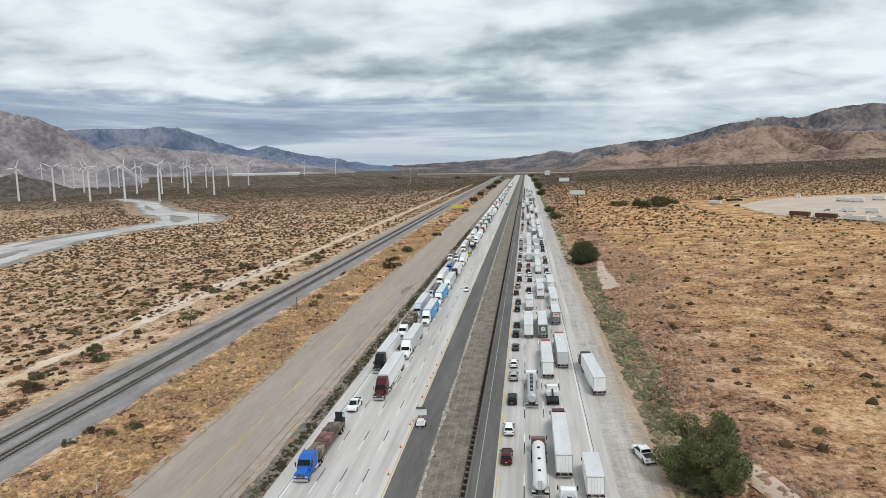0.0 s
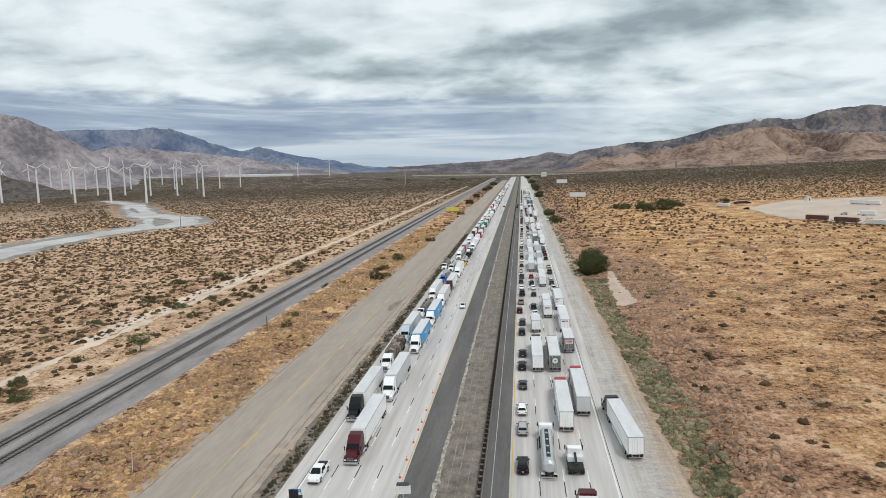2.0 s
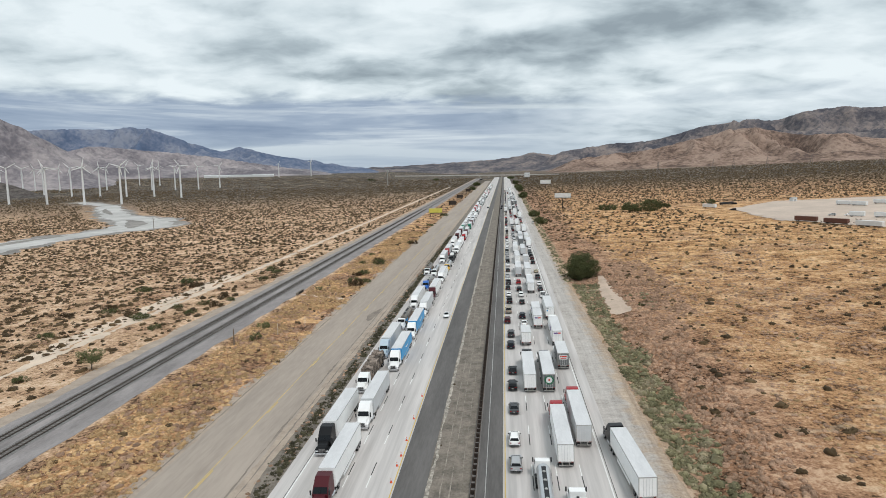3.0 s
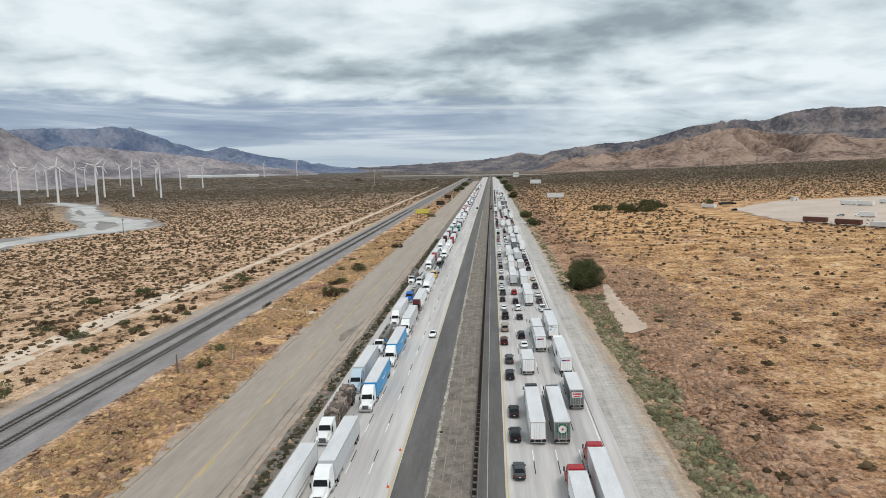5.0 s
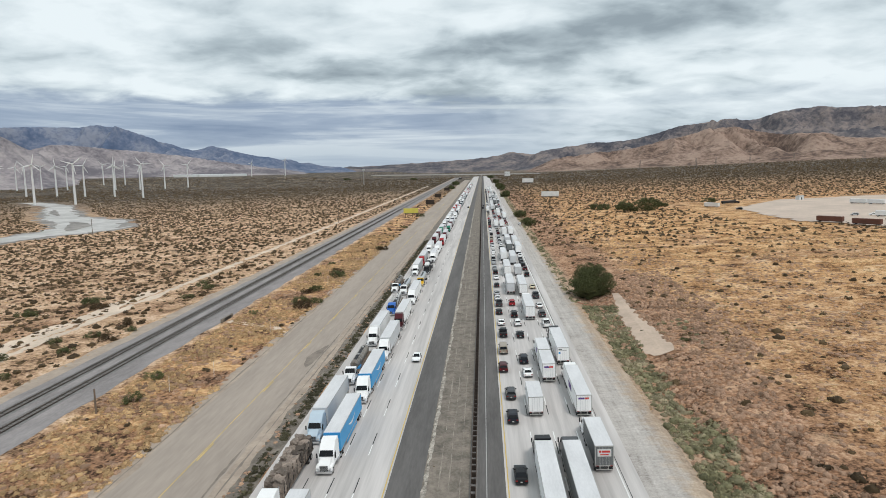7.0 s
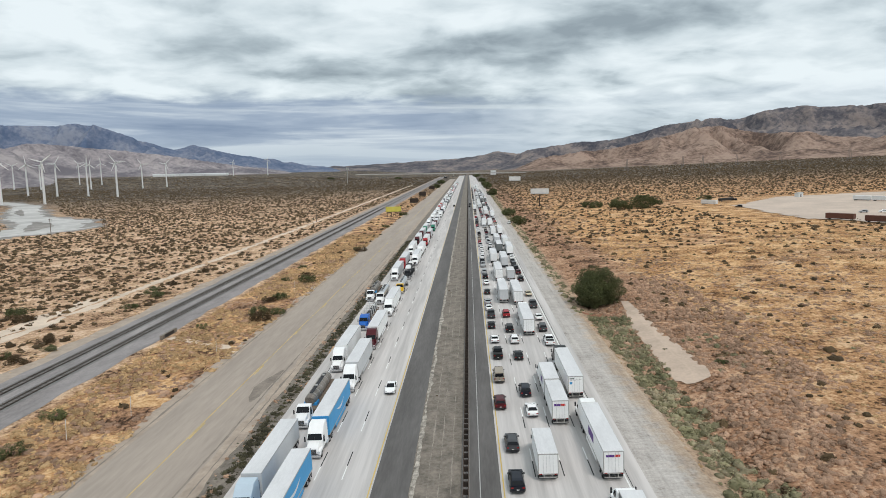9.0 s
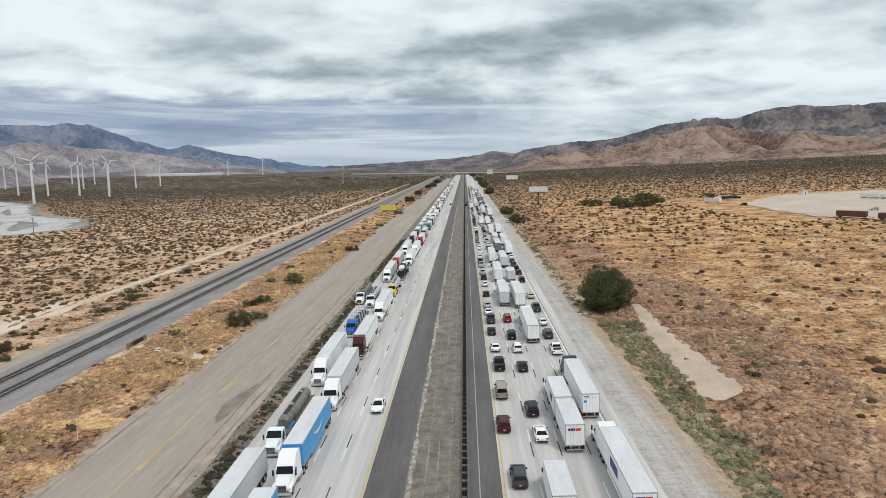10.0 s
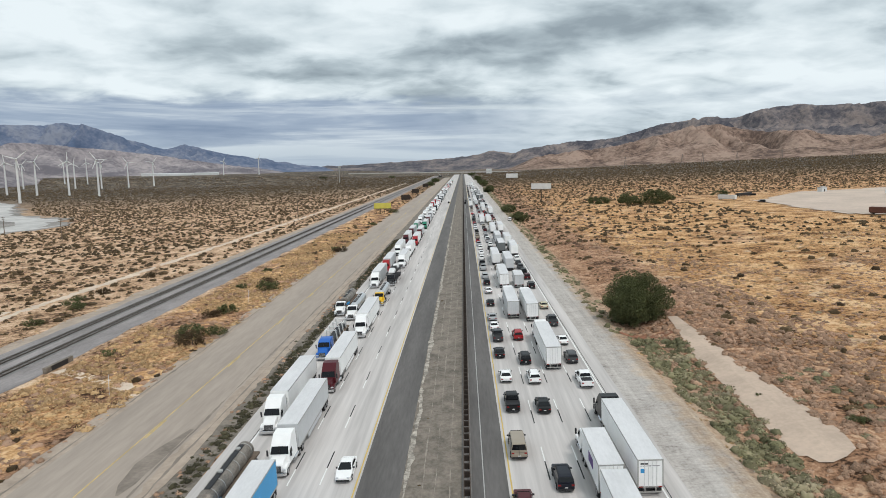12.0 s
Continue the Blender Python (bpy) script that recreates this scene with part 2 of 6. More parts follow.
M["tie"] = material("timber_tie", (0.105, 0.092, 0.082), 0.9, vary=0.3, scale=0.8, rand=0.25)
M["rail"] = material("rail_steel", (0.16, 0.13, 0.11), 0.5, 0.6, vary=0.2, scale=0.5)
M["sand"] = material("washed_sand", (0.67, 0.545, 0.43), 0.95, vary=0.2, scale=0.1, bump=0.4, fine=1.2)
M["river_bar"] = material("dark_river_bar", (0.27, 0.25, 0.23), 0.95, vary=0.4, scale=0.05, bump=0.6, fine=0.4)
M["riverbed"] = material("river_gravel", (0.50, 0.485, 0.465), 0.9, vary=0.3, scale=0.02, bump=0.3, fine=0.15)
M["lot"] = material("packed_lot", (0.56, 0.455, 0.375), 0.95, vary=0.16, scale=0.05, bump=0.2, fine=0.5)
M["wash_slab"] = material("washed_apron", (0.54, 0.42, 0.33), 0.9, vary=0.2, scale=0.15, bump=0.2, fine=1.5)
M["white_line"] = material("white_road_paint", (0.80, 0.80, 0.78), 0.7, vary=0.12, scale=1.5)
M["black_line"] = material("black_road_paint", (0.035, 0.035, 0.035), 0.8, vary=0.3, scale=1.5)
M["yellow_line"] = material("yellow_road_paint", (0.60, 0.43, 0.13), 0.75, vary=0.18, scale=0.6)
M["faded_yellow"] = material("faded_yellow_paint", (0.56, 0.40, 0.13), 0.8, vary=0.35, scale=0.25)
M["rust"] = material("weathered_steel", (0.042, 0.031, 0.025), 0.85, 0.1, vary=0.3, scale=0.9)
M["galv"] = material("galvanised_steel", (0.46, 0.45, 0.43), 0.55, 0.5, vary=0.18, scale=0.7)
M["paint"] = material("car_paint", None, 0.38, 0.0, vary=0.05, scale=0.9, spec=0.28, coat=0.08)
M["panel"] = material("trailer_skin", None, 0.55, 0.0, vary=0.07, scale=0.45, spec=0.25)
M["roof_skin"] = material("trailer_roof_skin", (0.67, 0.67, 0.675), 0.6, vary=0.12, scale=0.5, stretch=(1, 0.3, 1))
M["glass"] = material("tinted_glass", (0.008, 0.009, 0.011), 0.12, spec=0.35)
M["tyre"] = material("tyre_rubber", (0.02, 0.02, 0.02), 0.85, vary=0.2, scale=3)
M["rim"] = material("wheel_alloy", (0.45, 0.45, 0.46), 0.35, 0.8)
M["chrome"] = material("chrome", (0.62, 0.63, 0.64), 0.2, 0.9)
M["trim"] = material("black_plastic", (0.025, 0.025, 0.027), 0.6, vary=0.1, scale=2)
M["red_lens"] = material("red_lens", (0.30, 0.012, 0.012), 0.25, spec=0.6)
M["lamp_lens"] = material("headlight_lens", (0.62, 0.63, 0.65), 0.12, spec=0.7)
M["plate"] = material("plate_white", (0.7, 0.7, 0.68), 0.5)
M["steel"] = material("polished_tank", (0.62, 0.63, 0.64), 0.3, 0.7, vary=0.1, scale=0.6)
M["white"] = material("white_enamel", (0.76, 0.76, 0.75), 0.45, vary=0.06, scale=0.7)
M["tower"] = material("turbine_white", (0.72, 0.72, 0.71), 0.5, vary=0.07, scale=0.08)
M["orange"] = material("cone_orange", (0.75, 0.10, 0.03), 0.6, vary=0.08, scale=4)
M["wood"] = material("grey_timber", (0.17, 0.13, 0.10), 0.9, vary=0.3, scale=1.2, stretch=(1, 1, 0.2))
M["bales"] = material("crushed_scrap", (0.22, 0.18, 0.15), 0.75, 0.2, vary=0.5, scale=1.2, bump=1.0, rand=0.5)
M["bricks"] = material("brown_freight", (0.21, 0.11, 0.09), 0.85, vary=0.35, scale=1.0, rand=0.3)
M["logo_blue"] = material("blue_print", (0.05, 0.30, 0.62), 0.5)
M["logo_red"] = material("red_print", (0.60, 0.05, 0.04), 0.5)
M["logo_purple"] = material("purple_print", (0.10, 0.03, 0.22), 0.5)
M["logo_orange"] = material("orange_print", (0.80, 0.16, 0.02), 0.5)
M["logo_green"] = material("green_print", (0.02, 0.14, 0.07), 0.5)
M["logo_dark"] = material("dark_print", (0.05, 0.05, 0.055), 0.5)
M["board_white"] = material("billboard_white", (0.70, 0.70, 0.69), 0.6, vary=0.12, scale=0.3)
M["board_yellow"] = material("billboard_yellow", (0.58, 0.52, 0.10), 0.6, vary=0.1, scale=0.4)
M["bark"] = material("rough_bark", (0.13, 0.10, 0.075), 0.95, vary=0.35, scale=2.0, bump=0.8)
M["leaf"] = material("pepper_tree_leaves", (0.132, 0.145, 0.058), 0.85, vary=0.3, scale=0.5, rand=0.42)
M["leaf_dark"] = material("dense_dark_leaves", (0.092, 0.102, 0.040), 0.85, vary=0.3, scale=0.6, rand=0.45)
M["creosote"] = material("creosote_twigs", (0.088, 0.059, 0.030), 0.95, vary=0.45, scale=0.09, rand=0.4, fine=2.6, bump=0.8)
M["dry_scrub"] = material("dry_rust_scrub", (0.395, 0.255, 0.172), 0.95, vary=0.45, scale=0.16, rand=0.28, fine=4.0, bump=1.0, deep=0.15)
M["straw"] = material("straw_grass", (0.48, 0.322, 0.168), 0.95, bump=0.8, fine=3.0, vary=0.35, scale=0.06, rand=0.3)
M["green_scrub"] = material("grey_green_scrub", (0.2, 0.178, 0.11), 0.95, vary=0.5, scale=0.12, rand=0.34, fine=1.1, bump=0.8, stops=[(0.38, (0.12, 0.116, 0.06)), (0.5, (0.23, 0.212, 0.12)), (0.6, (0.34, 0.285, 0.19))])
M["dark_weed"] = material("dark_roadside_weed", (0.068, 0.062, 0.036), 0.95, vary=0.5, scale=0.1, rand=0.4, fine=2.6, bump=0.8)
# distance haze is put into the base colour: blue here, mauve in rock_grey
M["rock_far"] = material("blue_hazed_rock", (0.16, 0.17, 0.195), 0.95, vary=1, scale=0.0045, bump=1.0, fine=0.045, stops=[(0.40, (0.095, 0.132, 0.212)), (0.5, (0.152, 0.184, 0.262)), (0.60, (0.24, 0.262, 0.32))], spec=0.1, deep=9.0)
M["rock_grey"] = material("hazed_tan_rock", (0.27, 0.23, 0.20), 0.95, vary=1, scale=0.006, bump=1.0, fine=0.06, stops=[(0.40, (0.16, 0.148, 0.165)), (0.5, (0.275, 0.25, 0.262)), (0.60, (0.40, 0.36, 0.36))], spec=0.1, deep=8.0)
# the darker stops lean blue and violet, the palest is brown
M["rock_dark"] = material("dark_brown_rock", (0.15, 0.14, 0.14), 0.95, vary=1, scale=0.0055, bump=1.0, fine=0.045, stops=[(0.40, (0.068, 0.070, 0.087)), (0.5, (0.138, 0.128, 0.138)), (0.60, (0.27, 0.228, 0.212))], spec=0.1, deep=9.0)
# dark stops in all four rock ramps stand for shaded folds and scrub
M["rock_tan"] = material("tan_hill_soil", (0.36, 0.265, 0.19), 0.95, vary=1, scale=0.0075, bump=1.0, fine=0.06, stops=[(0.40, (0.12, 0.085, 0.071)), (0.49, (0.255, 0.178, 0.14)), (0.59, (0.37, 0.27, 0.215))], spec=0.1, deep=7.0)
M["rubble"] = material("dark_rocky_knoll", (0.10, 0.086, 0.078), 0.95, vary=0.8, scale=0.06, bump=1.0, fine=0.16, deep=4.0)
M["shed"] = material("white_sheds", (0.70, 0.71, 0.71), 0.6, vary=0.08, scale=0.02)
M["container"] = material("brown_container", (0.135, 0.06, 0.042), 0.7, vary=0.2, scale=0.4)


# ---- mesh helpers ----
def mesh_of(bm, name, mat, smooth=False):
    bmesh.ops.recalc_face_normals(bm, faces=bm.faces)
    me = bpy.data.meshes.new(name)
    bm.to_mesh(me)
    bm.free()
    me.materials.append(mat)
    if smooth:
        me.shade_smooth()
    return me


def part(name, bm, mat, parent=None, label="", colour=None, smooth=False):
    ob = new(name, mesh_of(bm, name, mat, smooth))
    ob.parent = parent
    if colour:
        ob.color = (*colour, 1)
    return tagged(ob, label)


def box(x0, x1, y0, y1, z0, z1, bevel=0.0, bm=None):
    bm = bm or bmesh.new()
    v = [bm.verts.new((x, y, z)) for x in (x0, x1) for y in (y0, y1) for z in (z0, z1)]
    fs = [bm.faces.new([v[i] for i in q]) for q in ((0, 1, 3, 2), (4, 6, 7, 5), (0, 4, 5, 1), (2, 3, 7, 6), (0, 2, 6, 4), (1, 5, 7, 3))]
    if bevel:
        bmesh.ops.bevel(bm, geom=list({e for f in fs for e in f.edges}), offset=bevel, segments=2, affect="EDGES", profile=0.6)
    return bm


def prism(profile, x0, x1, top=0.0, ztop=None, bevel=0.0, bm=None):
    """A side profile of (y, z), drawn across from x0 to x1; points above ztop are drawn in by top on both sides."""
    bm = bm or bmesh.new()
    a, b = [], []
    for y, z in profile:
        k = top if ztop is not None and z > ztop else 0.0
        a.append(bm.verts.new((x0 + k, y, z)))
        b.append(bm.verts.new((x1 - k, y, z)))
    fs = [bm.faces.new(a), bm.faces.new(b[::-1])]
    for i in range(len(a)):
        j = (i + 1) % len(a)
        fs.append(bm.faces.new((a[i], b[i], b[j], a[j])))
    if bevel:
        bmesh.ops.bevel(bm, geom=list({e for f in fs for e in f.edges}), offset=bevel, segments=2, affect="EDGES", profile=0.6)
    return bm


def tube(p, q, r0, r1, seg=12, bm=None, caps=True):
    bm = bm or bmesh.new()
    p, q = Vector(p), Vector(q)
    m = (q - p).to_track_quat("Z", "Y").to_matrix()
    rings = []
    for c, r in ((p, r0), (q, r1)):
        rings.append([bm.verts.new(c + m @ Vector((r * math.cos(2 * math.pi * i / seg), r * math.sin(2 * math.pi * i / seg), 0))) for i in range(seg)])
    for i in range(seg):
        j = (i + 1) % seg
        bm.faces.new((rings[0][i], rings[0][j], rings[1][j], rings[1][i]))
    if caps:
        bm.faces.new(rings[0][::-1]), bm.faces.new(rings[1])
    return bm


def quad(pts, bm=None):
    bm = bm or bmesh.new()
    bm.faces.new([bm.verts.new(p) for p in pts])
    return bm


def plate(pts, thick, bm=None):
    """A thin slab over four points, thick along its own normal."""
    bm = bm or bmesh.new()
    p = [Vector(v) for v in pts]
    n = (p[1] - p[0]).cross(p[2] - p[0]).normalized() * thick
    lo, hi = [bm.verts.new(v - n) for v in p], [bm.verts.new(v + n) for v in p]
    bm.faces.new(hi), bm.faces.new(lo[::-1])
    for i in range(4):
        j = (i + 1) % 4
        bm.faces.new((lo[i], lo[j], hi[j], hi[i]))
    return bm


def thing(name, label, category, group="", kind="", at=None):
    ob = tagged(new(name), label, category, group, kind)
    if at is not None:
        ob.matrix_basis = at
    return ob


# ---- the lie of the land ----
CROSS, CLIMB, BASE = 0.036, 0.0115, -2.2


def smooth(v, a, b):
    v = min(1.0, max(0.0, (v - a) / (b - a)))
    return v * v * (3 - 2 * v)


def plane(x, y):
    far = smooth(-x, 250, 700)
    if x < -300:
        x = -300 - 250 * (1 - math.exp((x + 300) / 250))
    return BASE + CROSS * x + CLIMB * y + 24 * smooth(y, 1850, 2700) * far


def land(x, y):
    z = plane(x, y)
    ditch = smooth(x, 21, 27) * (1 - smooth(x, 29, 36))
    z -= 1.3 * ditch * (1 - smooth(y, 600, 900))
    rough = smooth(x, 42, 60) * (1 - smooth(x, 120, 150)) + smooth(-x, 142, 160) * (1 - smooth(-x, 240, 280))
    if rough > 0 and y < 1500:
        z += rough * 0.9 * noise.noise((x * 0.03, y * 0.03, 0))
    return z


def on_road(x, y, turn=0.0, lift=0.0):
    """The pose of a thing that stands on the sloping plain."""
    return Matrix.Translation((x, y, plane(x, y) + lift)) @ pose(0, 0, 0, math.degrees(math.atan(CLIMB)), -math.degrees(math.atan(CROSS)), 0) @ pose(0, 0, 0, 0, 0, turn)


def sheet(name, xs, ys, height, mat, label, category="", kind="structure", skip=None):
    """A sheet over the plan, with a height for each place."""
    bm = bmesh.new()
    grid = [[bm.verts.new((x, y, height(x, y))) for x in xs] for y in ys]
    for j in range(len(ys) - 1):
        for i in range(len(xs) - 1):
            if not (skip and skip((xs[i] + xs[i + 1]) / 2, (ys[j] + ys[j + 1]) / 2)):
                bm.faces.new((grid[j][i], grid[j][i + 1], grid[j + 1][i + 1], grid[j + 1][i]))
    return tagged(part(name, bm, mat, smooth=True), label, category, kind=kind)


def spread(*runs):
    """Grid lines: runs of (from, to, step), end to end."""
    out = []
    for a, b, s in runs:
        k = max(1, round((b - a) / s))
        out += [a + (b - a) * i / k for i in range(k)]
    return out + [runs[-1][1]]


XS = spread((-5600, -2000, 400), (-2000, -600, 100), (-600, -320, 40), (-320, -140, 10), (-140, 20, 20), (20, 44, 2), (44, 160, 8), (160, 600, 40), (600, 2000, 100), (2000, 5600, 400))
YS = spread((-1500, -100, 200), (-100, 60, 40), (60, 600, 8), (600, 1600, 40), (1600, 5000, 200))
sheet("ground", XS, YS, land, M["soil"], "dry desert plain of tan soil and scrub", "ground")


def strip(name, x0, x1, y0, y1, lift, mat, label, category="road", wob=0.0, dy=400.0, seed=0, kind="structure", parent=None):
    """A band along the highway. wob: how far its edges wander."""
    bm = bmesh.new()
    n = max(1, round((y1 - y0) / dy))
    last = None
    for i in range(n + 1):
        y = y0 + (y1 - y0) * i / n
        a = x0 + wob * noise.noise((y * 0.09, seed, 0)) * 1.6 + wob * noise.noise((y * 0.5, seed, 3))
        b = x1 + wob * noise.noise((y * 0.09, seed, 7)) * 1.6 + wob * noise.noise((y * 0.5, seed, 9))
        row = [bm.verts.new((x, y, plane(x, y) + lift)) for x in (a, b)]
        if last:
            bm.faces.new((last[0], last[1], row[1], row[0]))
        last = row
    ob = part(name, bm, mat, parent)
    return tagged(ob, label, category, kind=kind) if not parent else tagged(ob, label)


Y0, Y1 = -60.0, 2350.0
away_lanes = strip("road", -3.3, 15.1, Y0, Y1, 0.060, M["concrete"], "pale grey concrete carriageway with four jammed lanes")
toward_lanes = strip("road", -38.5, -19.7, Y0, Y1, 0.060, M["concrete"], "pale grey concrete carriageway of the opposite lanes")
strip("road_shoulder", -7.2, -3.3, Y0, Y1, 0.050, M["asphalt"], "dark asphalt inner shoulder beside the median barrier")
strip("road_shoulder", -19.7, -14.9, Y0, Y1, 0.050, M["asphalt"], "dark asphalt inner shoulder beside the dirt median")
strip("median", -15.0, -7.2, Y0, Y1, 0.030, M["median"], "bare brown dirt median with tyre ruts", "median")
strip("median_edge", -14.75, -14.2, Y0, 700, 0.075, M["kerb_dirt"], "pale broken dirt along the shoulder edge", "dirt edge", 0.34, 0.6, 3)
for k, (x, half) in enumerate(((-9.6, 0.03), (-11.2, 0.035), (-12.6, 0.03))):
    strip("rut", x - half, x + half, Y0, 600, 0.036, M["rut"], "pale wheel rut in the median dirt", "rut", 0.14, 0.8, 30 + k)
strip("verge", -62.6, -58.6, Y0, 1500, 0.044, M["gravel"], "pale sandy edge of the frontage road", "dirt verge", 0.7, 1.6, 21)
strip("verge", -44.6, -42.2, Y0, 1500, 0.054, M["gravel"], "pale sandy edge of the frontage road", "dirt verge", 0.5, 1.6, 25)

strip("verge", -42.8, -38.5, Y0, 1900, 0.030, M["median"], "weedy dirt strip between the roads", "dirt verge", 0.3, 1.2, 8)
for k, (x, half, y1) in enumerate(((-45.2, 0.16, 420), (-43.4, 0.12, 420), (-60.6, 0.14, 420))):
    strip("rut", x - half, x + half, Y0, y1, 0.062, M["mud"], "dark wheel rut beside the frontage road", "rut", 0.22, 0.9, 60 + k)
frontage = strip("frontage_road", -59.8, -43.0, Y0, 1900, 0.050, M["old_asphalt"], "dusty tan asphalt frontage road with no traffic", "road", 0.45, 2.5, 11)
strip("dirt_road", -132.6, -129.2, Y0, 1500, 0.060, M["sand"], "pale sandy track beside the railway", "dirt road", 1.9, 1.6, 15)
strip("sand_patch", -140.5, -133.5, 195, 330, 0.050, M["sand"], "pale washed sand beside the track", "sand", 2.6, 2.0, 17)
strip("rail_bed", -104.5, -86.0, Y0, 2300, 0.050, M["ballast"], "grey gravel ballast bed of the railway", "railway bed", 0.8, 2.0, 19)
strip("rail_bed_edge", -108.8, -103.5, Y0, 2300, 0.040, M["gravel"], "paler sandy gravel beside the railway", "gravel", 1.2, 2.0, 18)


# ---- mountains ----
def skyline(points, a):
    if a <= points[0][0]:
        return points[0][1]
    for (a0, e0), (a1, e1) in zip(points, points[1:]):
        if a <= a1:
            return e0 + (e1 - e0) * (a - a0) / (a1 - a0)
    return points[-1][1]


EYE_AT = (-4.0, 80.0, 42.0)


def mountain(label, points, r0, r1, crest, mat, seed, crag=0.22, step=0.16):
    """A range round the plain: its crest stands at the angles given (bearing, height in degrees), at the distance crest, with gullied flanks."""
    bm = bmesh.new()
    a0, a1 = points[0][0], points[-1][0]
    rows, last = 64, None
    count = int((a1 - a0) / step)
    for i in range(count + 1):
        a = a0 + (a1 - a0) * i / count
        edge = smooth(min(a - a0, a1 - a), 0.0, 3.5)
        e = skyline(points, a) + 0.10 * noise.noise((a * 1.1, seed, 0)) + 0.05 * noise.noise((a * 4.0, seed, 5))
        col = []
        for k in range(rows + 1):
            r = r0 + (r1 - r0) * k / rows
            x, y = EYE_AT[0] + r * math.sin(radians(a)), EYE_AT[1] + r * math.cos(radians(a))
            top = EYE_AT[2] + crest * math.tan(radians(e))
            u = (r - r0) / (crest - r0) if r < crest else 1 - 0.8 * (r - crest) / (r1 - crest)
            foot = plane(x, y) - 4
            q = noise.noise((x * 0.0022, y * 0.0022, seed)), noise.noise((x * 0.006, y * 0.006, seed + 4)), noise.noise((x * 0.017, y * 0.017, seed + 9))
            ridge = 1 - abs(q[0]) * 1.5 - abs(q[1]) * 0.9 - abs(q[2]) * 0.26
            mid = 4 * u * (1 - u) if r < crest else 0.0
            h = max(0.0, u) ** 1.25 * (1 + crag * mid * (ridge - 0.2) * 2.2)
            col.append(bm.verts.new((x, y, foot + edge * (top - foot) * min(h, 0.985 if r < crest * 0.985 else 1.0))))
        if last:
            for k in range(rows):
                bm.faces.new((last[k], col[k], col[k + 1], last[k + 1]))
        last = col
    return tagged(part("mountain_range", bm, mat, smooth=True), label, "mountain", kind="structure")


mountain("distant mountain range, blue-grey with haze in its colour, under cloud", [(-75, 3.0), (-60, 3.6), (-50, 3.3), (-42.7, 3.35), (-40, 3.56), (-37.9, 3.71), (-34.6, 3.8), (-32.8, 4.0), (-31.6, 3.93), (-29.4, 3.1), (-27.2, 2.55), (-25.8, 2.06), (-24.3, 2.48), (-22.9, 2.08), (-20.4, 1.56), (-17.4, 1.14), (-14.3, 0.6), (-10, 0.4)], 3700, 4750, 4350, M["rock_far"], 11, 0.5)
mountain("grey tan foothills with bare slopes and mauve haze in their colour", [(-60, 2.6), (-39.9, 1.85), (-37.6, 2.0), (-36, 2.32), (-33.5, 2.2), (-30.9, 2.02), (-27.2, 1.66), (-24.4, 1.17), (-19.4, 0.5), (-15, 0.2)], 3000, 3900, 3700, M["rock_grey"], 23, 0.7)
mountain("bare grey tan mountain flank with mauve haze in its colour", [(-80, 5.5), (-60, 6.4), (-48, 5.4), (-43.3, 4.75), (-41.6, 4.2), (-39.8, 3.25), (-38, 2.25), (-36.4, 1.5), (-34.8, 0.65), (-33.6, 0.2)], 2350, 3500, 2950, M["rock_grey"], 31, 0.6)
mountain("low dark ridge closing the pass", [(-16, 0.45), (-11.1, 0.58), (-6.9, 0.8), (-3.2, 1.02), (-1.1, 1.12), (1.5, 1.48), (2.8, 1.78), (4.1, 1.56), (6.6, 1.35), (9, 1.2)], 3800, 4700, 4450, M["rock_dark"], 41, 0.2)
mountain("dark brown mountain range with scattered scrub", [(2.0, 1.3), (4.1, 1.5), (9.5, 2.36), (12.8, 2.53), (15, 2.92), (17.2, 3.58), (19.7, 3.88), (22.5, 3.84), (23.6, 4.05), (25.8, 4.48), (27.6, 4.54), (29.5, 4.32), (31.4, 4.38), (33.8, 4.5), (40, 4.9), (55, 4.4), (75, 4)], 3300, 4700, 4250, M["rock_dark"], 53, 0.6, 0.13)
mountain("bare tan foothills with gullies", [(3.0, 0.3), (4.1, 0.45), (6.6, 1.0), (10, 1.46), (13.3, 1.72), (15.5, 2.22), (17.7, 2.65), (20.1, 3.38), (21.4, 3.44), (23.3, 3.0), (25.2, 2.62), (27.7, 2.6), (30, 2.3), (34, 2.1), (45, 2.4), (70, 2.2)], 2600, 3600, 3250, M["rock_tan"], 67, 0.85, 0.12)


# ---- markings, barrier, rails ----
def stripes(name, x, y0, y1, wide, mat, parent, label, lift=0.064):
    """A painted line along the road, 4 mm proud."""
    return strip(name, x - wide / 2, x + wide / 2, y0, y1, lift, mat, label, parent=parent)


stripes("edge_line", -2.95, Y0, Y1, 0.17, M["yellow_line"], away_lanes, "solid yellow edge line")
stripes("edge_line", 12.6, Y0, 1500, 0.20, M["white_line"], away_lanes, "solid white edge line")
stripes("seam", 12.95, Y0, 1500, 0.10, M["black_line"], away_lanes, "dark joint beside the edge line")
stripes("edge_line", -20.0, Y0, Y1, 0.18, M["yellow_line"], toward_lanes, "solid yellow edge line")
stripes("edge_line", -35.75, Y0, 1500, 0.20, M["white_line"], toward_lanes, "solid white edge line")
stripes("seam", -36.0, Y0, 1500, 0.10, M["black_line"], toward_lanes, "dark joint beside the edge line")
stripes("shoulder_line", -5.9, Y0, 900, 0.12, M["galv"], away_lanes, "pale joint along the shoulder", 0.056)
stripes("centre_line", -51.45, Y0, 1500, 0.16, M["faded_yellow"], frontage, "faded yellow centre line", 0.054)
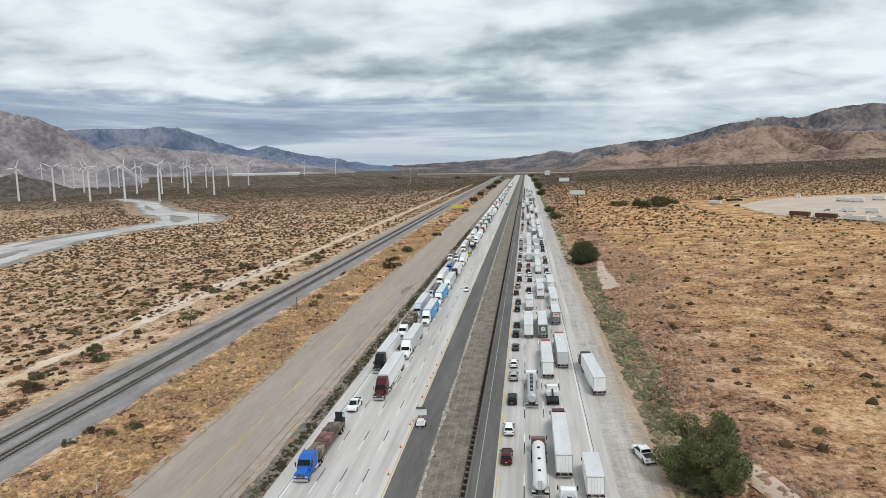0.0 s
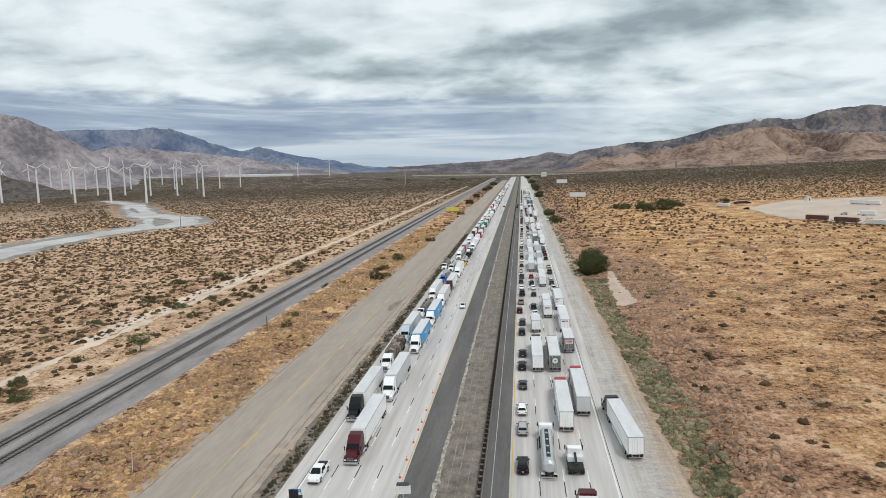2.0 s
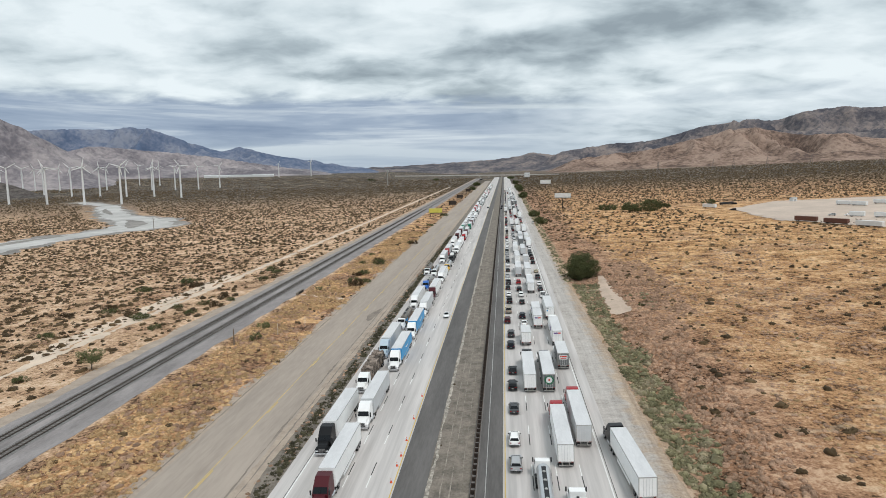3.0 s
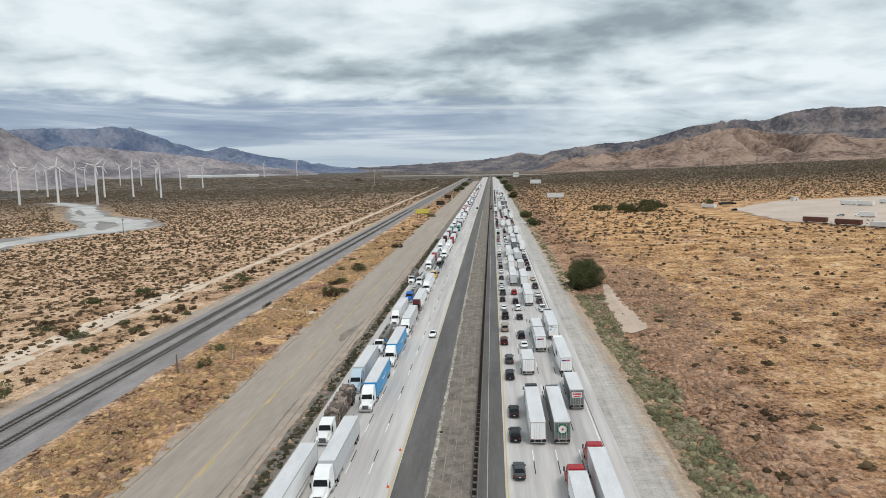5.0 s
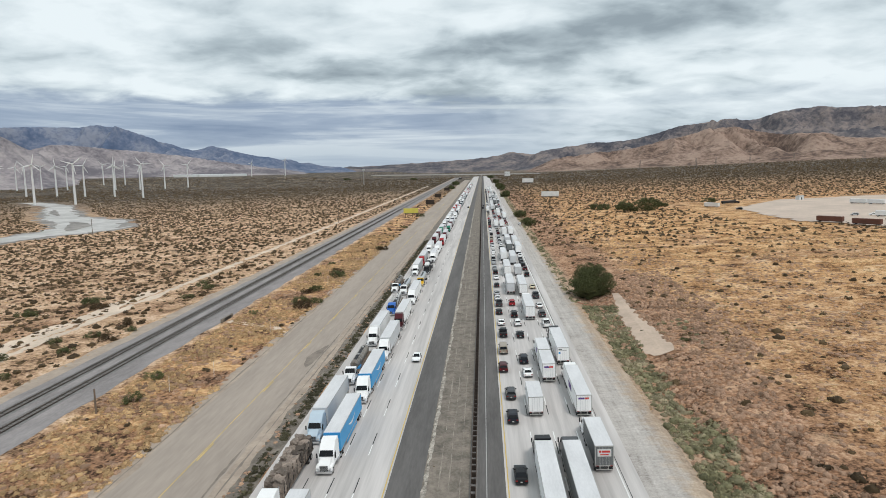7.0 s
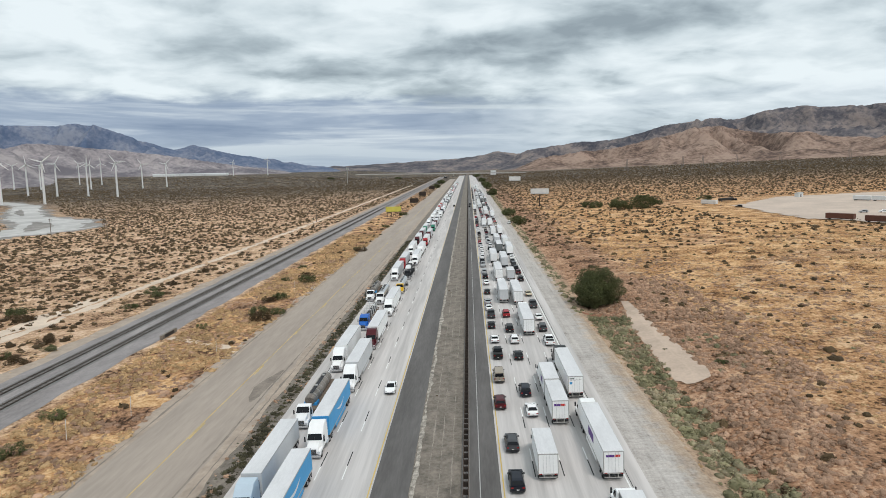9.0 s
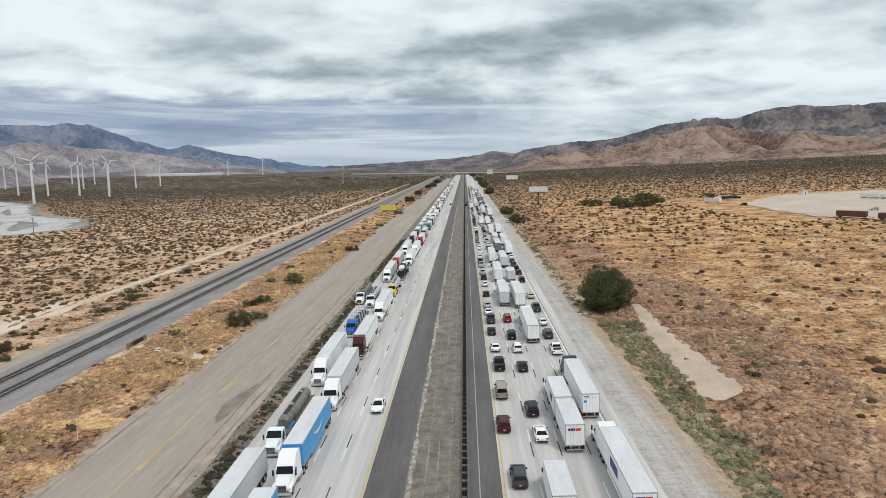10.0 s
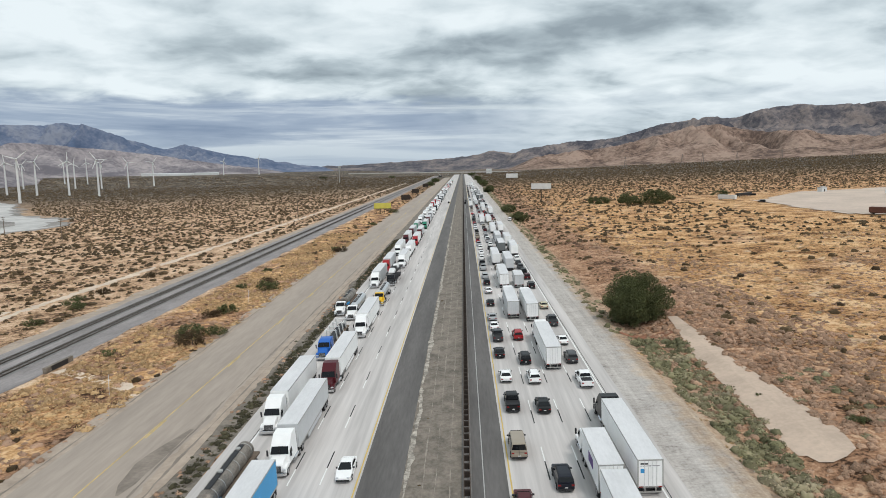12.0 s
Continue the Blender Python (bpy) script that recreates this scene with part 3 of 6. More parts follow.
for k in range(14):
    stripes("centre_dash", -51.1, 70 + 14.6 * k * 2, 76 + 14.6 * k * 2, 0.22, M["faded_yellow"], frontage, "faded broken yellow line", 0.054)


def dash_mesh(name, mat, y0, y1):
    return mesh_of(plate([(-0.075, y0, 0), (0.075, y0, 0), (0.075, y1, 0), (-0.075, y1, 0)], 0.004), name, mat)


PAINT = dash_mesh("white_dash", M["white_line"], 0, 3.66)
SHADE = dash_mesh("black_dash", M["black_line"], 3.66, 7.9)
PAINT_B = dash_mesh("white_dash", M["white_line"], 0, 3.66)
SHADE_B = dash_mesh("black_dash", M["black_line"], -4.3, 0)
for road, xs, first, sh, pa in ((away_lanes, (1.3, 5.0, 8.75), 231.0, SHADE, PAINT), (toward_lanes, (-24.1, -27.8, -31.6), 231.6, SHADE, PAINT)):
    for x in xs:
        for k in range(-11, 36):
            y = first + 14.63 * k
            a, b = new("white_dash", pa), new("black_dash", sh)
            for o in (a, b):
                if road is away_lanes:
                    o.matrix_basis = on_road(x, y + 8.0, 180, 0.066)
                else:
                    o.matrix_basis = on_road(x, y, 0, 0.066)
                o.parent = road

barrier = thing("guard_rail", "rusty double-sided steel guard rail along the median", "guard rail", kind="structure")
for side in (-0.34, 0.34):
    bm = bmesh.new()
    for lo, hi in ((0.42, 0.56), (0.60, 0.74)):
        x = -7.72 + side
        prof = [(x - 0.04, lo), (x + 0.04, (lo + hi) / 2), (x - 0.04, hi), (x - 0.055, hi), (x + 0.02, (lo + hi) / 2), (x - 0.055, lo)]
        ends = [[bm.verts.new((px, y, plane(px, y) + pz)) for px, pz in prof] for y in (Y0, 2300)]
        for i in range(6):
            j = (i + 1) % 6
            bm.faces.new((ends[0][i], ends[0][j], ends[1][j], ends[1][i]))
        bm.faces.new(ends[0]), bm.faces.new(ends[1][::-1])
    part("rail_beam", bm, M["old_beam"], barrier, "weathered corrugated steel beam")
# rusty posts, widened and darkened to carry the shade between the beams
POST = mesh_of(box(-0.30, 0.30, -0.11, 0.11, 0, 0.72), "post", M["rust"])
for k in range(200):
    y = 78 + 1.905 * k
    o = new("post", POST)
    o.matrix_basis = on_road(-7.72, y)
    o.parent = barrier
bm = bmesh.new()
for k in range(500):
    y = 460 + 3.8 * k
    box(-8.0, -7.45, y, y + 0.25, plane(-7.7, y), plane(-7.7, y) + 0.72, bm=bm)
tagged(part("posts", bm, M["rust"], barrier), "rows of rusty guard rail posts", kind="stuff")
# strip added for the shade in the gap between the two beams
strip("stain", -8.25, -7.2, Y0, Y1, 0.055, M["ballast_dark"], "gravel strip set for the shade inside the guard rail", "gravel")

k_of = lambda r: round(abs(r) * 10) % 17
for x in (-99.4, -93.3):
    track = thing("railway_track", "railway track of dark timber ties and steel rails", "railway track", "parallel tracks", "structure")
    strip("ballast", x - 1.9, x + 1.9, Y0, 2300, 0.30, M["ballast_dark"], "dark oily ballast", parent=track)
    for s in (-1, 1):
        a, b = sorted((x + s * 1.9, x + s * 3.0))
        bm = bmesh.new()
        top = x + s * 1.9
        out = x + s * 3.0
        quad([(top, Y0, plane(top, Y0) + 0.30), (out, Y0, plane(out, Y0) + 0.05), (out, 2300, plane(out, 2300) + 0.05), (top, 2300, plane(top, 2300) + 0.30)], bm)
        part("ballast_slope", bm, M["ballast"], track)
        r = x + s * 0.7175
        bm = bmesh.new()
        for w0, z0, z1 in ((0.075, 0.34, 0.37), (0.02, 0.37, 0.46), (0.036, 0.46, 0.50)):
            v = [bm.verts.new((r + dx * w0, y, plane(r, y) + z)) for y in (Y0, 2300) for dx, z in ((-1, z0), (1, z0), (1, z1), (-1, z1))]
            for q in ((0, 1, 5, 4), (1, 2, 6, 5), (2, 3, 7, 6), (3, 0, 4, 7)):
                bm.faces.new([v[i] for i in q])
        part("rail", bm, M["rail"], track, "steel rail")
        strip("stain", r - 0.21, r + 0.21, Y0, 1200, 0.352, M["rail_stain"], "dark rusty oil along the rail", parent=track, wob=0.04, dy=4.0, seed=k_of(r))
    bm = bmesh.new()
    for k in range(900):
        y = 70 + 0.75 * k
        z = plane(x, y)
        box(x - 1.3, x + 1.3, y, y + 0.24, z + 0.22, z + 0.345, bm=bm)
    tagged(part("ties", bm, M["tie"], track), "rows of timber railway ties", kind="stuff")


# ---- dry wash, sand apron, lot ----
def ribbon(name, spine, mat, label, category, lift, wob, seed, height=plane):
    """A band through places of (x, y, half width), with an uneven edge."""
    bm, last = bmesh.new(), None
    for (xa, ya, wa), (xb, yb, wb) in zip(spine, spine[1:]):
        n = max(2, int(math.hypot(xb - xa, yb - ya) / 5))
        for i in range(n + (1 if (xb, yb, wb) == spine[-1] else 0)):
            f = i / n
            x, y, h = xa + (xb - xa) * f, ya + (yb - ya) * f, wa + (wb - wa) * f
            d = Vector((xb - xa, yb - ya)).normalized()
            row = []
            for s in (-1, 0, 1):
                k = s * (h + wob * (noise.noise((x * 0.05, y * 0.05, seed + s)) + 0.6 * noise.noise((x * 0.2, y * 0.2, seed + s))))
                px, py = x + d.y * k, y - d.x * k
                row.append(bm.verts.new((px, py, height(px, py) + lift)))
            if last:
                for a, b, c, e in ((last[0], last[1], row[1], row[0]), (last[1], last[2], row[2], row[1])):
                    bm.faces.new((a, b, c, e))
            last = row
    return tagged(part(name, bm, mat), label, category, kind="structure")


ribbon("river_bank", [(-300, 180, 34), (-365, 330, 41), (-402, 440, 39), (-412, 520, 33), (-400, 590, 32), (-378, 645, 44), (-430, 730, 42), (-520, 810, 27), (-620, 940, 27), (-720, 1080, 22), (-860, 1200, 16)], M["river_bar"], "dark stony bank of the dry river", "river bank", 0.11, 16, 77)
ribbon("river_bed", [(-300, 180, 26), (-365, 330, 32), (-402, 440, 30), (-412, 520, 22), (-400, 590, 20), (-378, 645, 34), (-430, 730, 32), (-520, 810, 18), (-620, 940, 19), (-720, 1080, 16), (-860, 1200, 12)], M["riverbed"], "dry braided river bed of pale grey gravel", "river bed", 0.16, 12, 3)
for k, spine in enumerate(([(-412, 440, 3), (-425, 490, 9), (-424, 540, 7), (-414, 575, 2)], [(-392, 640, 3), (-412, 680, 12), (-440, 722, 9), (-470, 752, 2)], [(-560, 855, 2), (-610, 915, 6), (-660, 985, 2)], [(-350, 330, 3), (-372, 380, 10), (-385, 420, 4)], [(-355, 655, 4), (-362, 690, 9), (-390, 715, 3)])):
    ribbon("gravel_bar", spine, M["river_bar"], "darker gravel bar in the dry river bed", "gravel bar", 0.24, 3, 40 + k)
ribbon("mud_fan", [(-46.6, 230.5, 0.3), (-47.0, 233, 1.2), (-47.2, 237.5, 1.6), (-46.6, 242.5, 1.1), (-45.8, 247.5, 0.3)], M["mud"], "dark dried mud washed onto the road edge", "mud", 0.075, 0.7, 52)
ribbon("wash_apron", [(32.6, 234.2, 0.5), (33.9, 236.4, 2.9), (34.4, 240.5, 3.5), (34.4, 250, 3.2), (34.7, 268, 2.6), (35.8, 284, 2.0), (36.6, 297, 1.0)], M["wash_slab"], "pale smooth sand apron leading out of a culvert", "drainage channel", 0.12, 0.7, 9, land)
ribbon("bare_dirt", [(21.5, 288.6, 0.6), (25, 287.4, 1.3), (30, 286.6, 1.5), (34, 288.2, 0.8)], M["red_dirt"], "bare red dirt under the big bush", "dirt", 0.10, 0.7, 14, land)
ribbon("sand_patch", [(-61.2, 261, 0.9), (-66, 266, 1.2), (-75, 271, 1.1), (-84, 276, 1.3)], M["sand"], "pale wash of sand from the culvert", "sand", 0.06, 1.0, 15, land)
ribbon("wash_apron", [(38.5, 84, 2.4), (36.5, 93, 2.2), (34.2, 103, 1.2)], M["wash_slab"], "pale smooth sand apron under a tree", "drainage channel", 0.2, 0.4, 12, land)
def off_lot(x, y):
    """Outside the lot, whose edges run on bare earth."""
    x -= 3.0 * noise.noise((x * 0.05, y * 0.05, 6)) + 1.5 * noise.noise((x * 0.2, y * 0.2, 3))
    return x < 188 or (y < 480 and x < 192 + (480 - y) * 0.52) or (y > 585 and x < 188 + (y - 585) * 0.95) or y > 652 + (x - 188) * 0.05


sheet("lot", spread((170, 420, 4)), spread((360, 672, 4)), lambda x, y: plane(x, y) + 0.3, M["lot"], "bare tan packed-earth lorry lot", "lot", skip=off_lot)


# ---- vehicles: built once, nose towards +y, rear bumper at the origin, then copied ----
COL = {"white": (0.90, 0.90, 0.89), "silver": (0.42, 0.43, 0.44), "grey": (0.06, 0.062, 0.066), "black": (0.006, 0.006, 0.007), "dark blue": (0.008, 0.010, 0.018),
       "dark red": (0.075, 0.006, 0.010), "red": (0.36, 0.02, 0.025), "maroon": (0.075, 0.008, 0.013), "beige": (0.34, 0.29, 0.23), "blue": (0.02, 0.13, 0.48), "green": (0.02, 0.20, 0.12),
       "yellow": (0.78, 0.47, 0.01), "light blue": (0.075, 0.35, 0.66), "pale blue": (0.50, 0.60, 0.68), "pale grey": (0.58, 0.59, 0.60), "dark grey": (0.16, 0.17, 0.17),
       "brown": (0.20, 0.10, 0.075), "cream": (0.62, 0.56, 0.40)}
PAINTED = {"body", "cabin", "cab", "hood", "fender", "hatch", "bed_side", "visor"}
SKINNED = {"trailer", "box_body", "pup_trailer", "rear_door"}
PROTO = {}


def wheel_at(parent, x, y, r, wide, rim=0.62, seg=14):
    """A tyre with its rim, on either side."""
    s = 1 if x > 0 else -1
    bm = bmesh.new()
    tube((x - wide / 2, y, r), (x + wide / 2, y, r), r, r, seg, bm)
    bmesh.ops.bevel(bm, geom=[e for e in bm.edges if len(e.link_faces) == 2 and abs(e.verts[0].co.x - e.verts[1].co.x) < 1e-5], offset=r * 0.07, segments=1, affect="EDGES")
    tyre = part("wheel", bm, M["tyre"], parent)
    face = x + s * wide / 2
    part("rim", tube((face - s * 0.05, y, r), (face + s * 0.012, y, r), r * rim, r * rim * 0.85, 10), M["rim"], tyre, "bright metal rim")


def pair(parent, name, bm_of, mat, label=""):
    for s in (-1, 1):
        part(name, bm_of(s), mat, parent, label)


def side_pane(s, half, lean, z0, z1, zl, zh, ya, yb, yc, yd):
    """A pane in a side that leans in by lean between zl and zh: bottom from ya to yb, top from yc to yd."""
    at = lambda z: s * (half - lean * (z - zl) / (zh - zl) + 0.006)
    return plate([(at(z0), ya, z0), (at(z0), yb, z0), (at(z1), yd, z1), (at(z1), yc, z1)], 0.008)


SHAPES = {
    # length, half width, lower profile, cabin profile, belt, roof height, lean, window spans, wheel places and radius
    "sedan": (4.8, 0.92, [(0.06, 0.32), (0.0, 0.62), (0.05, 0.98), (0.75, 1.02), (3.45, 0.98), (4.6, 0.80), (4.78, 0.62), (4.74, 0.30), (4.3, 0.22), (0.45, 0.22)],
              [(0.45, 0.98), (1.25, 1.42), (2.45, 1.45), (3.5, 0.96)], 0.97, 1.44, 0.20, (0.95, 3.15, 1.4, 2.4), (0.95, 3.78, 0.33)),
    "suv": (4.75, 0.96, [(0.06, 0.36), (0.0, 0.70), (0.03, 1.08), (0.2, 1.12), (3.55, 1.10), (4.55, 1.0), (4.72, 0.72), (4.68, 0.36), (4.3, 0.28), (0.45, 0.28)],
            [(0.08, 1.10), (0.35, 1.68), (0.9, 1.74), (2.75, 1.72), (3.65, 1.08)], 1.09, 1.72, 0.22, (0.4, 3.3, 0.62, 2.6), (0.92, 3.72, 0.38)),
    "pickup": (5.8, 1.0, [(0.04, 0.45), (0.0, 0.75), (0.02, 1.18), (0.1, 1.2), (2.0, 1.2), (4.5, 1.18), (5.6, 1.1), (5.76, 0.75), (5.7, 0.42), (5.2, 0.36), (0.4, 0.36)],
               [(1.95, 1.18), (2.1, 1.86), (2.6, 1.92), (3.65, 1.9), (4.55, 1.16)], 1.18, 1.9, 0.18, (2.25, 4.2, 2.35, 3.55), (1.15, 4.65, 0.42)),
    "van": (5.6, 1.0, [(0.04, 0.42), (0.0, 0.75), (0.02, 1.15), (0.08, 1.18), (4.5, 1.16), (5.4, 1.0), (5.56, 0.75), (5.5, 0.40), (5.1, 0.32), (0.4, 0.32)],
            [(0.04, 1.16), (0.2, 2.0), (0.5, 2.1), (3.7, 2.08), (4.75, 1.14)], 1.16, 2.08, 0.16, (0.35, 4.4, 0.5, 3.55), (1.0, 4.5, 0.38)),
}


def rounded(bm, long, reach=0.95, pinch=0.13):
    """Draws the nose and tail of a car body in, as seen from above."""
    for v in bm.verts:
        e = max(0.0, min(v.co.y, long - v.co.y))
        if e < reach:
            v.co.x *= 1 - pinch * (1 - e / reach) ** 2
    return bm


def build_car(kind):
    long, half, low, top, belt, roof, lean, (ya, yb, yc, yd), (w0, w1, r) = SHAPES[kind]
    root = new(kind)
    part("body", rounded(prism(low, -half, half, bevel=0.12), long), M["paint"], root, "painted body")
    part("cabin", prism(top, -half + 0.05, half - 0.05, lean, belt + 0.15, 0.11), M["paint"], root, "painted roof and pillars")
    h = half - 0.05
    (r0, z0), (r1, z1) = top[0], top[1]
    k = lambda z: h - lean * (1.0 if z > belt + 0.2 else 0.0) - 0.10
    part("rear_window", plate([(-k(0), r0 + (r1 - r0) * 0.22 - 0.012, z0 + (z1 - z0) * 0.24), (k(0), r0 + (r1 - r0) * 0.22 - 0.012, z0 + (z1 - z0) * 0.24), (k(9), r1 - 0.03, z1 - 0.03), (-k(9), r1 - 0.03, z1 - 0.03)], 0.012), M["glass"], root, "tinted rear window")
    (f0, g0), (f1, g1) = top[-1], top[-2]
    part("windshield", plate([(k(0), f0 + (f1 - f0) * 0.1 + 0.015, g0 + (g1 - g0) * 0.1 + 0.015), (-k(0), f0 + (f1 - f0) * 0.1 + 0.015, g0 + (g1 - g0) * 0.1 + 0.015), (-k(9), f1 + 0.06, g1 + 0.0), (k(9), f1 + 0.06, g1 + 0.0)], 0.014), M["glass"], root, "dark windshield")
    pair(root, "side_window", lambda s: side_pane(s, h, lean, belt + 0.07, roof - 0.12, belt, roof - 0.02, ya, yb, yc, yd), M["glass"])
    for y in (w0, w1):
        for s in (-1, 1):
            wheel_at(root, s * (half - 0.10), y, r, 0.22)
    zt = belt - 0.16
    pair(root, "taillight", lambda s: box(*sorted((s * (half - 0.42), s * (half - 0.11))), -0.012, 0.10, zt - 0.10, zt + 0.06, 0.015), M["red_lens"], "red tail light")
    pair(root, "headlight", lambda s: box(*sorted((s * (half - 0.46), s * (half - 0.14))), long - 0.26, long - 0.05, belt - 0.34, belt - 0.20, 0.02), M["lamp_lens"])
    part("bumper", box(-half + 0.16, half - 0.16, -0.05, 0.12, 0.34, 0.52, 0.03), M["trim"], root, "black rear bumper")
    part("bumper", box(-half + 0.16, half - 0.16, long - 0.12, long + 0.03, 0.32, 0.52, 0.03), M["trim"], root, "black front bumper")
    part("number_plate", box(-0.16, 0.16, -0.06, -0.045, 0.62, 0.74), M["plate"], root, "blank pale number plate")
    pair(root, "mirror", lambda s: box(*sorted((s * (half - 0.02), s * (half + 0.16))), top[-1][0] - 0.62, top[-1][0] - 0.42, belt + 0.02, belt + 0.17, 0.03), M["trim"])
    if kind == "pickup":
        part("bed", box(-half + 0.16, half - 0.16, 0.1, 1.85, 1.195, 1.25), M["trim"], root, "dark open cargo bed")
        pair(root, "bed_side", lambda s: box(*sorted((s * (half - 0.16), s * (half - 0.03))), 0.03, 1.92, 1.19, 1.33, 0.02), M["paint"])
        part("hatch", box(-half + 0.16, half - 0.16, 0.02, 0.1, 1.19, 1.33, 0.02), M["paint"], root, "closed tailgate")
    if kind == "suv":
        pair(root, "roof_rail", lambda s: box(*sorted((s * 0.62, s * 0.66)), 0.9, 2.6, 1.74, 1.79), M["trim"])
    if kind == "van":
        part("door_seam", box(-0.012, 0.012, -0.012, 0.1, 0.55, 1.95), M["trim"], root, "seam between the rear doors")
    return root


def tractor(root, y, roof=3.95, day=False, visor=False):
    """A conventional truck tractor whose frame begins at y."""
    b = y + (2.6 if not day else 3.1)
    tail = b + (1.75 if not day else 0.35)
    prof = [(b, 0.95), (b, roof), (b + 0.2, roof + 0.05)] + ([(tail - 0.25, roof)] if not day else []) + [(tail + 0.75, 2.98), (tail + 1.5, 2.02), (tail + 1.55, 0.95)]
    if not day:
        prof[-3] = (tail + 0.95, 2.98)
    part("cab", prism(prof, -1.2, 1.2, 0.10, 2.2, 0.06), M["paint"], root, "painted cab and sleeper")
    t0, t1 = prof[-3], prof[-2]
    n0 = (t0[0] + (t1[0] - t0[0]) * 0.08 + 0.03, t0[1] + (t1[1] - t0[1]) * 0.08)
    n1 = (t0[0] + (t1[0] - t0[0]) * 0.88 + 0.03, t0[1] + (t1[1] - t0[1]) * 0.88)
    part("windshield", plate([(1.08, n1[0], n1[1]), (-1.08, n1[0], n1[1]), (-0.96, n0[0], n0[1]), (0.96, n0[0], n0[1])], 0.02), M["glass"], root, "dark windshield")
    part("wiper", box(-0.01, 0.01, n1[0] - 0.28, n1[0] + 0.06, n1[1] + 0.02, n1[1] + 0.42), M["trim"], root)
    pair(root, "side_window", lambda s: side_pane(s, 1.2, 0.10, 2.05, 2.75, 2.2, 2.9, tail + 0.35, tail + 1.2, tail + 0.35, tail + 0.85), M["glass"])
    f = tail + 1.5
    part("hood", prism([(f, 0.85), (f, 2.04), (f + 1.0, 1.84), (f + 1.5, 1.62), (f + 1.66, 1.3), (f + 1.66, 0.85)], -0.92, 0.92, 0.10, 1.5, 0.07), M["paint"], root, "painted bonnet")
    pair(root, "fender", lambda s: prism([(f + 0.05, 0.95), (f + 0.15, 1.28), (f + 0.9, 1.40), (f + 1.45, 1.25), (f + 1.62, 0.85), (f + 1.62, 0.62), (f + 1.38, 0.62), (f + 1.2, 1.02), (f + 0.4, 1.02)], *sorted((s * 0.86, s * 1.22)), bevel=0.04), M["paint"])
    grille = part("grille", box(-0.60, 0.60, f + 1.60, f + 1.70, 0.82, 1.50, 0.03), M["trim"], root, "dark radiator grille")
    for k in range(5):
        part("grille_bar", box(-0.56, 0.56, f + 1.70, f + 1.715, 0.90 + 0.13 * k, 0.93 + 0.13 * k), M["chrome"], grille)
    part("bumper", box(-1.2, 1.2, f + 1.5, f + 1.78, 0.36, 0.76, 0.05), M["chrome"], root, "bright front bumper")
    pair(root, "headlight", lambda s: box(*sorted((s * 0.68, s * 1.12)), f + 1.56, f + 1.68, 0.92, 1.16, 0.03), M["lamp_lens"])
    pair(root, "mirror", lambda s: box(*sorted((s * 1.30, s * 1.50)), f - 0.1, f + 0.06, 1.95, 2.65, 0.03), M["trim"], "tall black side mirror")
    pair(root, "fuel_tank", lambda s: tube((s * 1.02, b - 0.1, 0.72), (s * 1.02, b + 1.5, 0.72), 0.31, 0.31, 14), M["chrome"], "bright fuel tank")
    part("chassis", box(-0.45, 0.45, y, f + 1.4, 0.70, 0.98), M["trim"], root, "dark chassis frame")
    wheel_at(root, -1.02, f + 0.82, 0.51, 0.30), wheel_at(root, 1.02, f + 0.82, 0.51, 0.30)
    for yy in (y + 0.55, y + 1.85):
        for s in (-1, 1):
            wheel_at(root, s * 0.96, yy, 0.51, 0.58)
    if not day:
        pair(root, "exhaust_stack", lambda s: tube((s * 1.06, b - 0.18, 1.0), (s * 1.06, b - 0.18, 3.4), 0.07, 0.07, 8), M["chrome"])
    if visor:
        part("visor", plate([(1.02, n0[0] + 0.22, n0[1] - 0.10), (-1.02, n0[0] + 0.22, n0[1] - 0.10), (-0.98, n0[0], n0[1] + 0.1), (0.98, n0[0], n0[1] + 0.1)], 0.02), M["paint"], root)
    return f + 1.78


